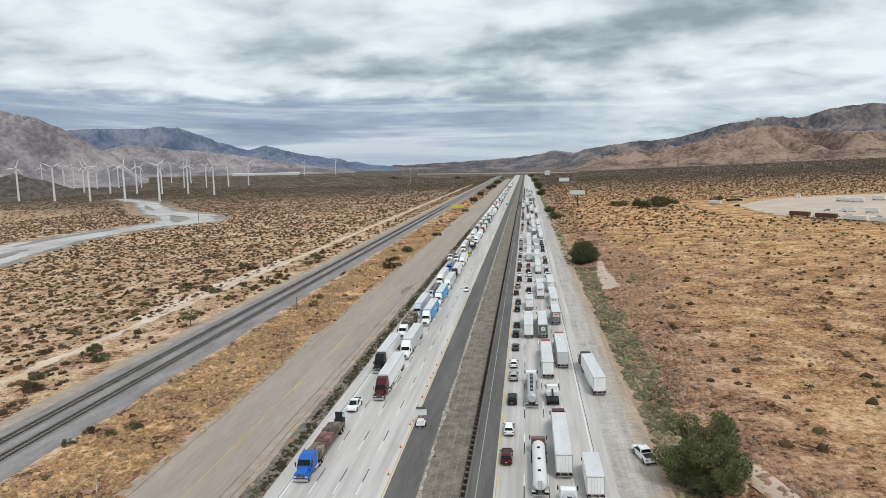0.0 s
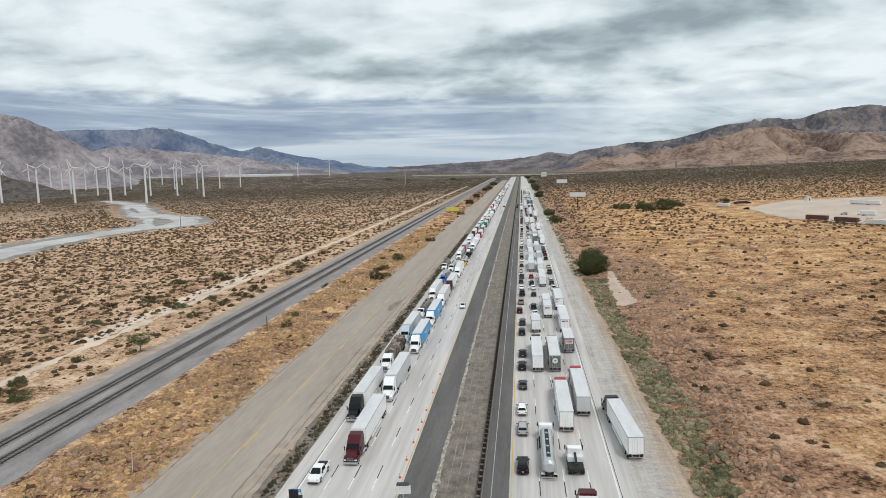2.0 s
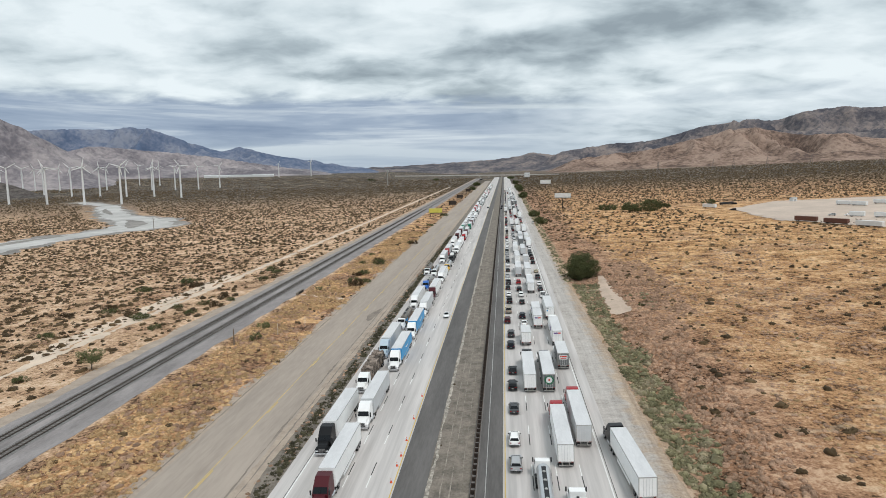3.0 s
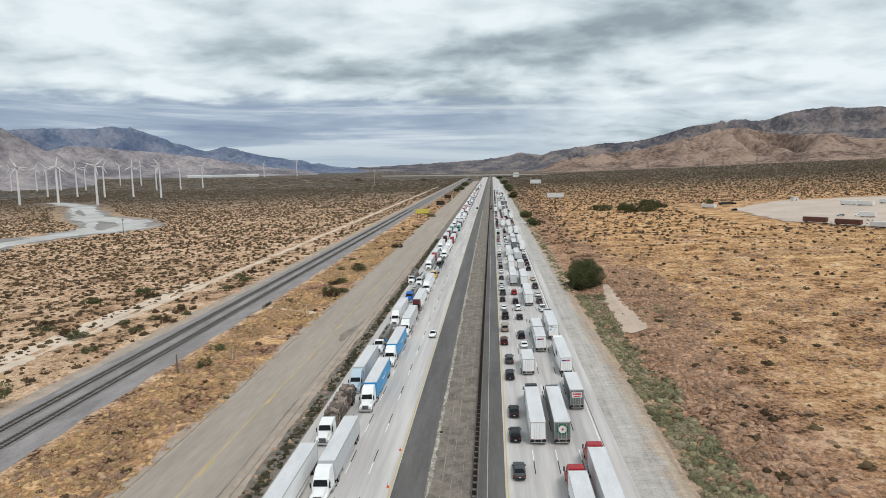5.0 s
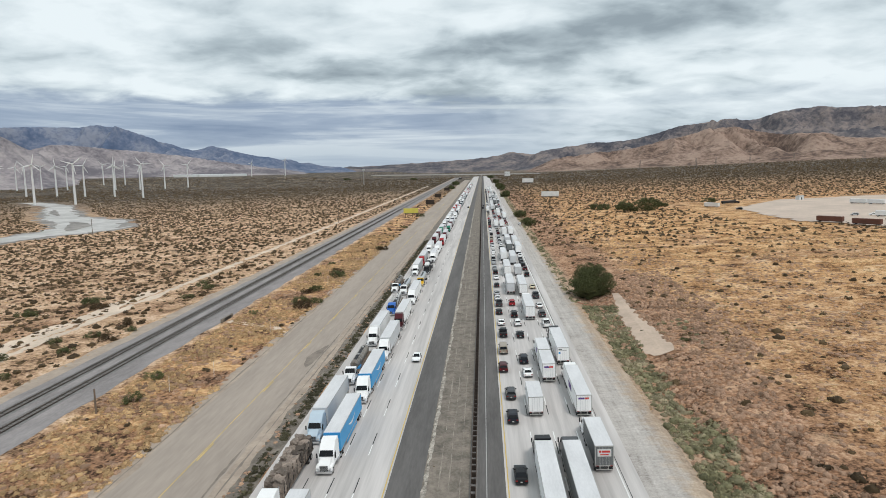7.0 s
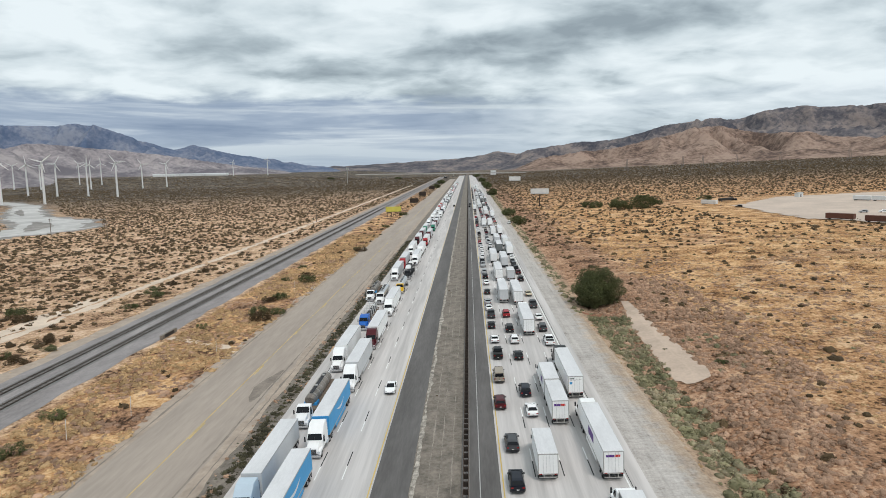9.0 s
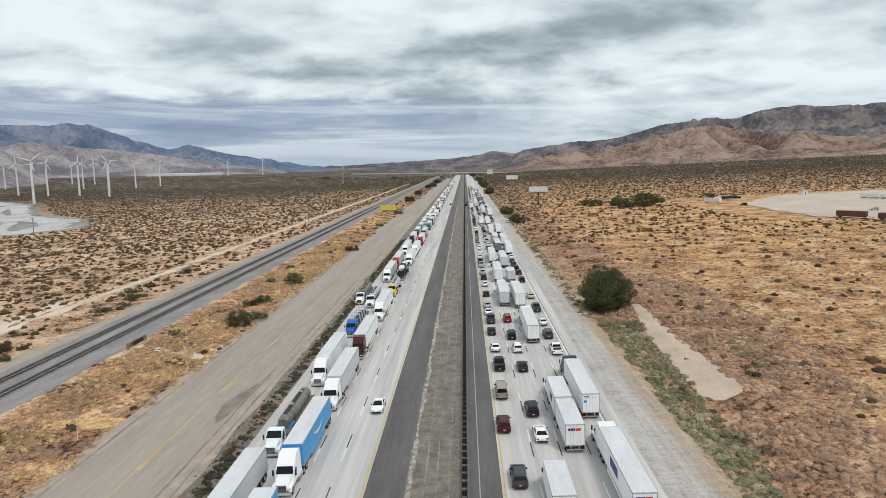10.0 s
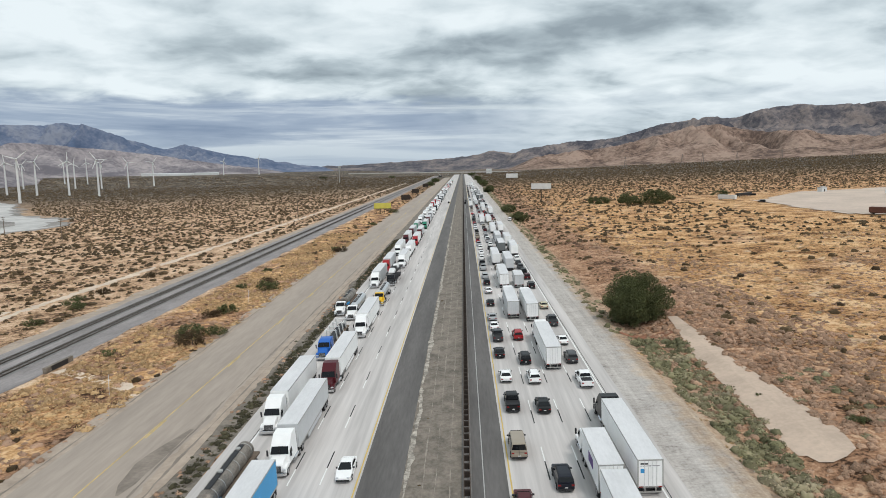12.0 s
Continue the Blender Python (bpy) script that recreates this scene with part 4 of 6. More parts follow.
def van_trailer(root, y0, y1, name="trailer", z0=1.08, z1=4.08, tandem=2, skirts=True, swoosh=False):
    """A box trailer with a rear door frame, doors, roof and running gear."""
    t = part(name, box(-1.29, 1.29, y0, y1, z0, z1, 0.03), M["panel"], root, "smooth-sided box trailer")
    part("trailer_roof", box(-1.26, 1.26, y0 + 0.05, y1 - 0.05, z1 - 0.01, z1 + 0.03), M["roof_skin"], t, "dull grey aluminium roof")
    pair(t, "top_rail", lambda s: box(*sorted((s * 1.25, s * 1.305)), y0, y1, z1 - 0.12, z1 + 0.015), M["galv"])
    pair(t, "bottom_rail", lambda s: box(*sorted((s * 1.25, s * 1.31)), y0, y1, z0 - 0.02, z0 + 0.16), M["galv"])
    frame = bmesh.new()
    for a, b_, c, d in ((-1.30, -1.19, z0, z1), (1.19, 1.30, z0, z1), (-1.19, 1.19, z1 - 0.13, z1), (-1.19, 1.19, z0, z0 + 0.14)):
        box(a, b_, y0 - 0.05, y0 + 0.02, c, d, bm=frame)
    part("door_frame", frame, M["galv"], t, "grey steel rear frame")
    for s in (-1, 1):
        door = part("rear_door", box(*sorted((s * 0.012, s * 1.18)), y0 - 0.035, y0, z0 + 0.15, z1 - 0.14), M["panel"], t, "swing door")
    bars = bmesh.new()
    for x in (-0.62, -0.22, 0.22, 0.62):
        tube((x, y0 - 0.06, z0 + 0.1), (x, y0 - 0.06, z1 - 0.16), 0.022, 0.022, 6, bars)
    part("lock_rods", bars, M["rod"], t, "steel locking rods")
    pair(t, "taillight", lambda s: box(*sorted((s * 0.80, s * 1.16)), y0 - 0.07, y0 - 0.05, z0 + 0.02, z0 + 0.12), M["red_lens"])
    guard = bmesh.new()
    box(-1.15, 1.15, y0 - 0.02, y0 + 0.08, 0.50, 0.62, bm=guard)
    for x in (-0.55, 0.55):
        box(x - 0.05, x + 0.05, y0, y0 + 0.08, 0.6, z0, bm=guard)
    part("underride_guard", guard, M["galv"], root, "steel rear guard")
    pair(root, "mud_flap", lambda s: box(*sorted((s * 0.66, s * 1.25)), y0 + 0.42, y0 + 0.45, 0.22, 1.0), M["trim"])
    part("sub_frame", box(-0.55, 0.55, y0 + 0.3, y0 + 4.2, 0.72, z0), M["trim"], root, "dark axle frame")
    for k in range(tandem):
        for s in (-1, 1):
            wheel_at(root, s * 0.96, y0 + 1.15 + 1.25 * k, 0.51, 0.58)
    if skirts and y1 - y0 > 11:
        pair(root, "landing_leg", lambda s: box(*sorted((s * 0.60, s * 0.72)), y1 - 2.9, y1 - 2.75, 0.12, z0), M["galv"])
        pair(root, "side_skirt", lambda s: box(*sorted((s * 1.24, s * 1.27)), y0 + 4.4, y1 - 4.2, 0.42, z0), M["panel"])
    return t


def arc_mark(root, s, y0, y1, z, mat, name="side_mark"):
    """A smile-shaped mark on a trailer's side."""
    bm = bmesh.new()
    last = None
    for i in range(13):
        f = i / 12
        y, zz = y0 + (y1 - y0) * f, z - 0.55 * math.sin(math.pi * f)
        h = 0.05 + 0.17 * math.sin(math.pi * f)
        row = [bm.verts.new((s * 1.302, y, zz - h)), bm.verts.new((s * 1.302, y, zz + h))]
        if last:
            bm.faces.new((last[0], last[1], row[1], row[0]))
        last = row
    part(name, bm, mat, root, "pale curved print")


def bar_marks(root, name, rows, mat, label):
    bm = bmesh.new()
    for r in rows:
        box(*r, bm=bm)
    return part(name, bm, mat, root, label)


def build_semi(kind):
    root = new("semi_truck")
    long = 16.15
    if kind in ("semi", "semi_visor", "semi_blue"):
        van_trailer(root, 0, long)
        tractor(root, 14.2, visor=kind == "semi_visor")
        if kind == "semi_blue":
            for s in (-1, 1):
                arc_mark(root, s, 5.5, 10.5, 2.9, M["board_white"])
            part("white_front", box(-1.31, 1.31, long - 0.03, long + 0.02, 3.2, 4.05), M["logo_blue"], root, "blue upper front wall")
    elif kind == "semi_print":
        van_trailer(root, 0, long)
        tractor(root, 14.2)
        bar_marks(root, "rear_print", [(-1.0, -0.25, -0.045, -0.036, 3.55, 3.72), (-1.0, 0.9, -0.045, -0.036, 3.38, 3.43)], M["logo_dark"], "dark bars of print")
        bar_marks(root, "rear_print", [(-1.0, -0.55, -0.045, -0.036, 2.65, 3.1)], M["logo_blue"], "blue square of print")
    elif kind == "semi_purple":
        van_trailer(root, 0, 15.5)
        tractor(root, 13.6)
        bar_marks(root, "rear_print", [(-0.95, 0.05, -0.075, -0.066, 3.30, 3.62)], M["logo_purple"], "purple bar of print")
        bar_marks(root, "rear_print", [(0.10, 0.80, -0.075, -0.066, 3.30, 3.62)], M["logo_red"], "red bar of print")
        pair(root, "side_print", lambda s: box(*sorted((s * 1.30, s * 1.304)), 6.0, 9.5, 2.2, 3.4), M["logo_purple"], "purple block of print")
    elif kind == "semi_disc":
        van_trailer(root, 0, 16.15)
        tractor(root, 14.2, roof=3.6)
        bm = tube((0, -0.066, 2.85), (0, -0.075, 2.85), 0.98, 0.98, 28)
        part("rear_print", bm, M["logo_green"], root, "round green print")
        part("rear_print", tube((0, -0.076, 2.85), (0, -0.081, 2.85), 0.66, 0.66, 24), M["board_white"], root, "white inner disc")
        part("rear_print", tube((0, -0.082, 2.85), (0, -0.087, 2.85), 0.22, 0.22, 5), M["logo_red"], root, "small red star")
    elif kind == "short_red_print":
        van_trailer(root, 0, 9.8, tandem=1, skirts=False)
        tractor(root, 8.0, roof=2.98, day=True)
        part("rear_panel", box(-0.95, 0.95, -0.075, -0.066, 2.55, 3.65), M["board_white"], root, "white panel")
        bar_marks(root, "rear_print", [(-0.35, 0.75, -0.085, -0.076, 3.12, 3.42), (-0.6, 0.6, -0.085, -0.076, 2.75, 2.9)], M["logo_red"], "red bars of print")
        part("rear_print", tube((-0.6, -0.076, 3.27), (-0.6, -0.085, 3.27), 0.17, 0.17, 12), M["logo_red"], root, "round red print")
    elif kind == "double":
        van_trailer(root, 0, 8.6, "pup_trailer", tandem=1, skirts=False)
        van_trailer(root, 9.5, 18.1, "pup_trailer", tandem=1, skirts=False)
        part("dolly", box(-0.5, 0.5, 7.6, 11.0, 0.5, 0.9), M["trim"], root, "dark coupling dolly")
        wheel_at(root, -0.96, 8.0, 0.51, 0.58), wheel_at(root, 0.96, 8.0, 0.51, 0.58)
        tractor(root, 16.3, roof=3.1, day=True)
        bar_marks(root, "rear_print", [(-0.95, 0.0, -0.075, -0.066, 3.2, 3.55)], M["logo_purple"], "purple bar of print")
        bar_marks(root, "rear_print", [(0.05, 0.75, -0.075, -0.066, 3.2, 3.55)], M["logo_red"], "red bar of print")
        pair(root, "side_print", lambda s: box(*sorted((s * 1.30, s * 1.304)), 12.0, 14.3, 2.2, 3.3), M["logo_purple"], "purple block of print")
    elif kind in ("tanker", "bulk_tanker"):
        tank = part("tank", tube((0, 0.4, 2.15), (0, 12.4, 2.15), 1.05, 1.05, 24), M["steel"] if kind == "tanker" else M["white"], root, "long rounded tank")
        part("tank_end", tube((0, 0.0, 2.15), (0, 0.42, 2.15), 0.72, 1.05, 24), M["steel"] if kind == "tanker" else M["white"], tank)
        part("tank_end", tube((0, 12.4, 2.15), (0, 12.8, 2.15), 1.05, 0.72, 24), M["steel"] if kind == "tanker" else M["white"], tank)
        if kind == "tanker":
            part("catwalk", box(-0.32, 0.32, 1.6, 11.4, 3.18, 3.26), M["trim"], tank, "dark walkway with hatches")
            for k in range(4):
                part("hatch_lid", tube((0, 2.6 + 2.4 * k, 3.2), (0, 2.6 + 2.4 * k, 3.36), 0.26, 0.24, 12), M["galv"], tank)
        else:
            for k in range(3):
                part("hopper", tube((0, 2.4 + 3.7 * k, 1.6), (0, 2.4 + 3.7 * k, 0.55), 0.95, 0.18, 14), M["white"], tank)
                part("hatch_lid", tube((0, 2.4 + 3.7 * k, 3.16), (0, 2.4 + 3.7 * k, 3.32), 0.26, 0.24, 12), M["trim"], tank)
            lad = bmesh.new()
            for x in (-0.2, 0.2):
                tube((x, -0.05, 0.7), (x, -0.05, 3.0), 0.03, 0.03, 6, lad)
            for k in range(6):
                tube((-0.2, -0.05, 0.9 + 0.38 * k), (0.2, -0.05, 0.9 + 0.38 * k), 0.025, 0.025, 6, lad)
            part("ladder", lad, M["galv"], tank, "steel rear ladder")
        part("tank_cradle", box(-0.6, 0.6, 0.2, 12.4, 0.85, 1.25), M["trim"], root, "dark cradle")
        pair(root, "tank_fender", lambda s: prism([(0.3, 0.9), (0.5, 1.12), (3.1, 1.12), (3.3, 0.9), (3.2, 0.88), (3.05, 1.06), (0.55, 1.06), (0.4, 0.88)], *sorted((s * 0.68, s * 1.24))), M["galv"])
        for k in range(2):
            for s in (-1, 1):
                wheel_at(root, s * 0.96, 1.2 + 1.25 * k, 0.51, 0.56)
        part("bumper_bar", box(-1.2, 1.2, -0.06, 0.06, 0.5, 0.68), M["galv"], root)
        tractor(root, 10.4, roof=2.98, day=True)
    elif kind in ("freight_flatbed", "scrap_truck", "bare_flatbed", "pole_truck"):
        part("deck", box(-1.29, 1.29, 0, 14.6, 1.15, 1.38), M["wood"], root, "worn timber and steel flatbed")
        part("deck_beam", box(-0.5, 0.5, 0.2, 14.2, 0.8, 1.15), M["trim"], root, "dark beam")
        rng = random.Random(kind)
        if kind == "freight_flatbed":
            for k in range(9):
                y = 2.4 + 1.33 * k
                for x in (-0.62, 0.62):
                    part("pallet_load", box(x - 0.58, x + 0.58, y, y + 1.24, 1.384, 2.3 + rng.random() * 0.25, 0.04), M["bricks"] if k > 2 and k < 6 else M["bales"], root, "strapped pallet of brown freight")
            part("forklift_body", box(-0.9, 0.9, -1.3, 0.0, 0.9, 1.9, 0.08), M["trim"], root, "dark truck-mounted forklift")
            part("forklift_mast", box(-0.7, 0.7, -0.35, -0.15, 0.9, 3.3, 0.03), M["trim"], root)
            part("forklift_cage", box(-0.75, 0.75, -1.3, -0.5, 2.7, 2.85, 0.03), M["logo_blue"], root, "blue cage roof")
            pair(root, "cage_post", lambda s: box(*sorted((s * 0.66, s * 0.74)), -1.26, -1.18, 1.9, 2.7), M["trim"])
            wheel_at(root, -0.75, -0.6, 0.42, 0.3), wheel_at(root, 0.75, -0.6, 0.42, 0.3)
        elif kind == "scrap_truck":
            for k in range(9):
                y = 0.3 + 1.56 * k
                for x in (-0.64, 0.64):
                    z = 1.384
                    for j in range(2):
                        h = 0.95 + rng.random() * 0.45
                        bm = box(x - 0.6, x + 0.6, y + rng.uniform(0, 0.15), y + 1.4 + rng.uniform(0, 0.12), z, z + h)
                        bmesh.ops.subdivide_edges(bm, edges=bm.edges, cuts=2, use_grid_fill=True)
                        for v in bm.verts:
                            if v.co.z > z + 0.01:
                                v.co += Vector((rng.uniform(-0.17, 0.17), rng.uniform(-0.2, 0.2), rng.uniform(-0.22, 0.22)))
                        part("bale", bm, M["bales"], root, "ragged brown bale")
                        z += h - 0.08
            for k in range(8):
                for s in (-1, 1):
                    part("stake", box(*sorted((s * 1.25, s * 1.31)), 0.4 + 1.9 * k, 0.5 + 1.9 * k, 1.2, 3.5), M["trim"], root)
        elif kind == "pole_truck":
            for k in range(4):
                for s in (-1, 1):
                    part("white_post", plate([(s * 0.9, 2.2 + 3.0 * k, 1.38), (s * 1.15, 2.2 + 3.0 * k, 1.38), (s * 1.0, 2.9 + 3.0 * k, 3.7), (s * 0.8, 2.9 + 3.0 * k, 3.7)], 0.05), M["white"], root, "slanted white rack arm")
                part("rack_bar", box(-1.1, 1.1, 2.8 + 3.0 * k, 2.95 + 3.0 * k, 3.4, 3.55), M["white"], root, "white rack bar")
            part("load", box(-0.8, 0.8, 0.6, 13.2, 1.384, 1.9, 0.1), M["trim"], root, "dark covered load")
        else:
            tank = part("tank", tube((0, 1.0, 2.2), (0, 12.6, 2.2), 0.98, 0.98, 22), M["old_tank"], root, "grimy rounded steel tank")
            for y0, y1, a, b_ in ((0.55, 1.0, 0.7, 0.98), (12.6, 13.05, 0.98, 0.7)):
                part("tank_end", tube((0, y0, 2.2), (0, y1, 2.2), a, b_, 22), M["old_tank"], tank)
            for k in range(6):
                part("band", tube((0, 1.6 + 2.0 * k, 2.2), (0, 1.72 + 2.0 * k, 2.2), 1.02, 1.02, 22), M["galv"], tank)
            part("walkway", box(-0.3, 0.3, 2.0, 11.8, 3.17, 3.24), M["trim"], tank, "dark walkway")
            for y in (3.2, 8.4):
                part("manhole", tube((0, y, 3.2), (0, y, 3.42), 0.3, 0.28, 12), M["galv"], tank)
            part("pump_box", box(-1.15, 1.15, 11.2, 12.9, 1.384, 1.9, 0.04), M["logo_blue"], root, "blue equipment box")
        for k in range(2):
            for s in (-1, 1):
                wheel_at(root, s * 0.96, 1.2 + 1.25 * k, 0.51, 0.56)
        tractor(root, 12.7, roof=3.3 if kind != "bare_flatbed" else 2.98, day=kind in ("bare_flatbed",))
    elif kind == "car_hauler":
        part("deck", box(-1.25, 1.25, 0, 14.6, 0.75, 0.95), M["trim"], root, "lower loading deck")
        for k in range(6):
            for s in (-1, 1):
                part("upright", box(*sorted((s * 1.16, s * 1.28)), 0.5 + 2.7 * k, 0.66 + 2.7 * k, 0.9, 3.0), M["trim"], root)
        part("upper_deck", prism([(0.2, 2.6), (0.2, 2.72), (9, 2.92), (15.6, 3.3), (15.6, 3.18), (9, 2.8)], -1.2, 1.2), M["trim"], root, "upper loading deck")
        for k in range(3):
            y, z = 1.0 + 5.0 * k, 2.76 + 0.14 * k
            part("loaded_car", prism([(y, z + 0.2), (y, z + 0.75), (y + 0.6, z + 0.85), (y + 1.2, z + 1.35), (y + 2.5, z + 1.35), (y + 3.3, z + 0.85), (y + 4.3, z + 0.7), (y + 4.4, z + 0.2)], -0.88, 0.88, 0.14, z + 1.0, 0.05), M["white"] if k != 1 else M["trim"], root, "loaded passenger car")
        for k in range(2):
            for s in (-1, 1):
                wheel_at(root, s * 0.96, 1.2 + 1.25 * k, 0.45, 0.5)
        tractor(root, 12.7, roof=2.98, day=True)
    elif kind == "box_truck":
        van_trailer(root, 0, 7.6, "box_body", 0.95, 3.75, tandem=1, skirts=False)
        part("cab", prism([(7.7, 0.55), (7.7, 2.3), (7.9, 2.45), (8.6, 2.42), (9.15, 1.65), (9.9, 1.35), (9.95, 0.55)], -1.05, 1.05, 0.1, 1.8, 0.06), M["paint"], root, "painted cab")
        part("windshield", plate([(0.9, 9.14, 1.72), (-0.9, 9.14, 1.72), (-0.82, 8.68, 2.36), (0.82, 8.68, 2.36)], 0.03), M["glass"], root)
        pair(root, "mirror", lambda s: box(*sorted((s * 1.12, s * 1.3)), 8.9, 9.05, 1.6, 2.1, 0.03), M["trim"])
        part("bumper", box(-1.05, 1.05, 9.85, 10.0, 0.4, 0.7, 0.03), M["trim"], root)
        wheel_at(root, -0.9, 9.2, 0.45, 0.28), wheel_at(root, 0.9, 9.2, 0.45, 0.28)
    elif kind == "tow_truck":
        f = tractor(root, 0.6, roof=2.98, day=True)
        part("tow_bed", box(-1.15, 1.15, 0.1, 3.5, 1.0, 1.35, 0.04), M["trim"], root, "black tow deck")
        part("tow_box", box(-1.2, 1.2, 2.3, 3.6, 1.36, 2.2, 0.05), M["white"], root, "white equipment body")
        part("boom", prism([(0.2, 1.9), (0.2, 2.1), (3.3, 2.5), (3.3, 2.2)], -0.18, 0.18), M["trim"], root, "tow boom")
        part("rack", box(-1.05, 1.05, 3.3, 3.5, 2.2, 3.1, 0.03), M["white"], root, "white headache rack")
    return root


LENGTH = {"semi": 21.65, "semi_visor": 21.65, "semi_blue": 21.65, "freight_flatbed": 20.2, "scrap_truck": 20.2, "pole_truck": 20.2, "bare_flatbed": 19.2, "tanker": 17.3, "bulk_tanker": 17.3, "car_hauler": 19.4, "box_truck": 10, "sedan": 4.8, "suv": 4.75, "pickup": 5.8, "van": 5.6}


def park(kind, x, y, label, category, group, paint="white", skin="white", facing="away", turn=0.0):
    """Stands one vehicle on the road: y is its rear bumper, or its nose when it faces this way."""
    if facing == "away":
        at = on_road(x, y, turn, 0.062)
    else:
        at = on_road(x, y + LENGTH[kind], 180 + turn, 0.062)
    if kind in PROTO:
        ob = copy_thing(PROTO[kind], at)
    else:
        ob = PROTO[kind] = build_car(kind) if kind in SHAPES else build_semi(kind)
        ob.matrix_basis = at
    ob.name = {"suv": "suv", "sedan": "car"}.get(kind, kind if kind in SHAPES else "truck" if kind in ("box_truck", "tow_truck") else "semi_truck")
    tagged(ob, label, category, group)
    for o in ob.children_recursive:
        base = o.name.split(".")[0]
        if base in PAINTED:
            o.color = (*COL[paint], 1)
        elif base in SKINNED or base == "side_skirt":
            o.color = (*COL[skin], 1)
    return ob


KIND_WORDS = {"sedan": "car", "suv": "sport utility vehicle", "pickup": "pickup truck", "van": "passenger van"}
JAM, COMING = "vehicles jammed in the lanes", "trucks queued in the opposite lanes"


def cars(x, rows):
    for y, kind, paint in rows:
        dx = 0.25 * math.sin(y * 1.7)
        park(kind, x + dx, y, f"{paint} {KIND_WORDS[kind]} standing in the traffic jam", "pickup" if kind == "pickup" else "car", JAM, paint)


cars(-1.35, [(95, "suv", "dark red"), (105.6, "suv", "white"), (119.8, "suv", "black"), (133.4, "suv", "silver"), (142.2, "suv", "white"), (155.8, "sedan", "grey"), (168.0, "suv", "black"), (178, "sedan", "black"),
             (197.6, "suv", "dark blue"), (208.2, "suv", "grey"), (235.5, "van", "beige"), (249, "pickup", "black"), (260.5, "sedan", "white"), (272.8, "sedan", "black"), (282.6, "pickup", "grey"), (291, "sedan", "white"), (298.3, "sedan", "silver"),
             (312.4, "sedan", "black"), (326.8, "sedan", "white"), (338, "suv", "black")])
cars(-2.2, [(223.2, "suv", "dark red")])
cars(2.85, [(219.8, "sedan", "white"), (228.3, "suv", "dark blue"), (248.2, "sedan", "black"), (259.4, "suv", "white"), (268.8, "suv", "black"), (283.2, "suv", "red")])
cars(10.7, [(257, "pickup", "white"), (268.5, "suv", "grey"), (279, "sedan", "white"), (292.2, "pickup", "grey"), (307.5, "sedan", "cream"), (331, "suv", "black"), (344, "suv", "dark red")])


def lorry(kind, x, y, paint, skin, label, facing="away", turn=0.0):
    park(kind, x, y, label, "truck", JAM if facing == "away" else COMING, paint, skin, facing, turn)


lorry("bulk_tanker", 3.7, 85.5, "brown", "white", "white bulk tanker trailer behind a brown cab")
lorry("tanker", 2.8, 118.4, "white", "white", "polished steel tanker behind a white cab")
lorry("semi", 2.4, 167.2, "black", "white", "white box trailer behind a black tractor")
lorry("box_truck", 2.8, 200.6, "white", "white", "white box truck standing in the jam")
lorry("semi", 3.1, 300, "white", "pale grey", "pale grey box trailer behind a white tractor")
lorry("semi", 3.4, 333.5, "white", "white", "white box trailer with a dull roof")
lorry("semi", 7.5, 91.2, "dark red", "white", "white box trailer behind a dark red tractor")
lorry("tanker", 7.6, 69.4, "white", "white", "steel tanker trailer behind a white cab")
lorry("tow_truck", 7.0, 119.6, "white", "white", "white tow truck with a black deck")
lorry("semi_visor", 6.6, 135.2, "red", "white", "white box trailer behind a red tractor")
lorry("semi_disc", 6.35, 167.2, "grey", "dark grey", "dark grey trailer with a round green print")
lorry("double", 6.8, 216.9, "white", "white", "two white short trailers behind a white tractor")
lorry("semi", 6.9, 265.8, "white", "white", "white box trailer with a round mark")
lorry("box_truck", 11.6, 85.4, "white", "white", "white box truck near the shoulder")
lorry("semi_visor", 10.3, 142.2, "red", "pale grey", "pale grey box trailer behind a red tractor")
lorry("short_red_print", 10.6, 181.3, "white", "dark grey", "short grey trailer with a red print panel")
lorry("semi_purple", 10.9, 200.2, "white", "white", "white trailer with purple and red print")
lorry("semi_print", 10.9, 227.2, "black", "white", "white trailer with printed doors and dark tractor")
lorry("semi", 7.0, 297, "white", "white", "white box trailer behind a white tractor")
lorry("box_truck", 7.4, 333, "white", "pale grey", "pale grey box truck in the jam")
lorry("semi", 16.8, 125.2, "black", "white", "white trailer behind a black tractor on the gravel", turn=4.0)
park("pickup", 21.4, 96.0, "white pickup truck parked on the gravel shoulder", "pickup", "", "white", turn=14)

for y, kind, paint, skin, label in ((122, "semi", "maroon", "white", "maroon tractor pulling a white box trailer"), (149.2, "semi", "white", "pale grey", "white tractor pulling a pale grey trailer"),
                                    (181.6, "semi_blue", "white", "light blue", "white tractor pulling a light blue trailer"), (208.1, "semi_blue", "white", "light blue", "white tractor pulling a light blue trailer"),
                                    (233.2, "semi", "white", "pale grey", "white tractor pulling a pale grey trailer"), (259, "semi", "maroon", "white", "maroon tractor pulling a white trailer"),
                                    (289.3, "semi", "white", "white", "white tractor pulling a white box trailer"), (317.5, "tanker", "yellow", "grey", "yellow tractor pulling a tank trailer"),
                                    (343, "car_hauler", "black", "grey", "black car hauler with loaded cars"), (374, "semi", "white", "white", "white tractor pulling a white box trailer")):
    lorry(kind, -29.45, y, paint, skin, label, "this way")
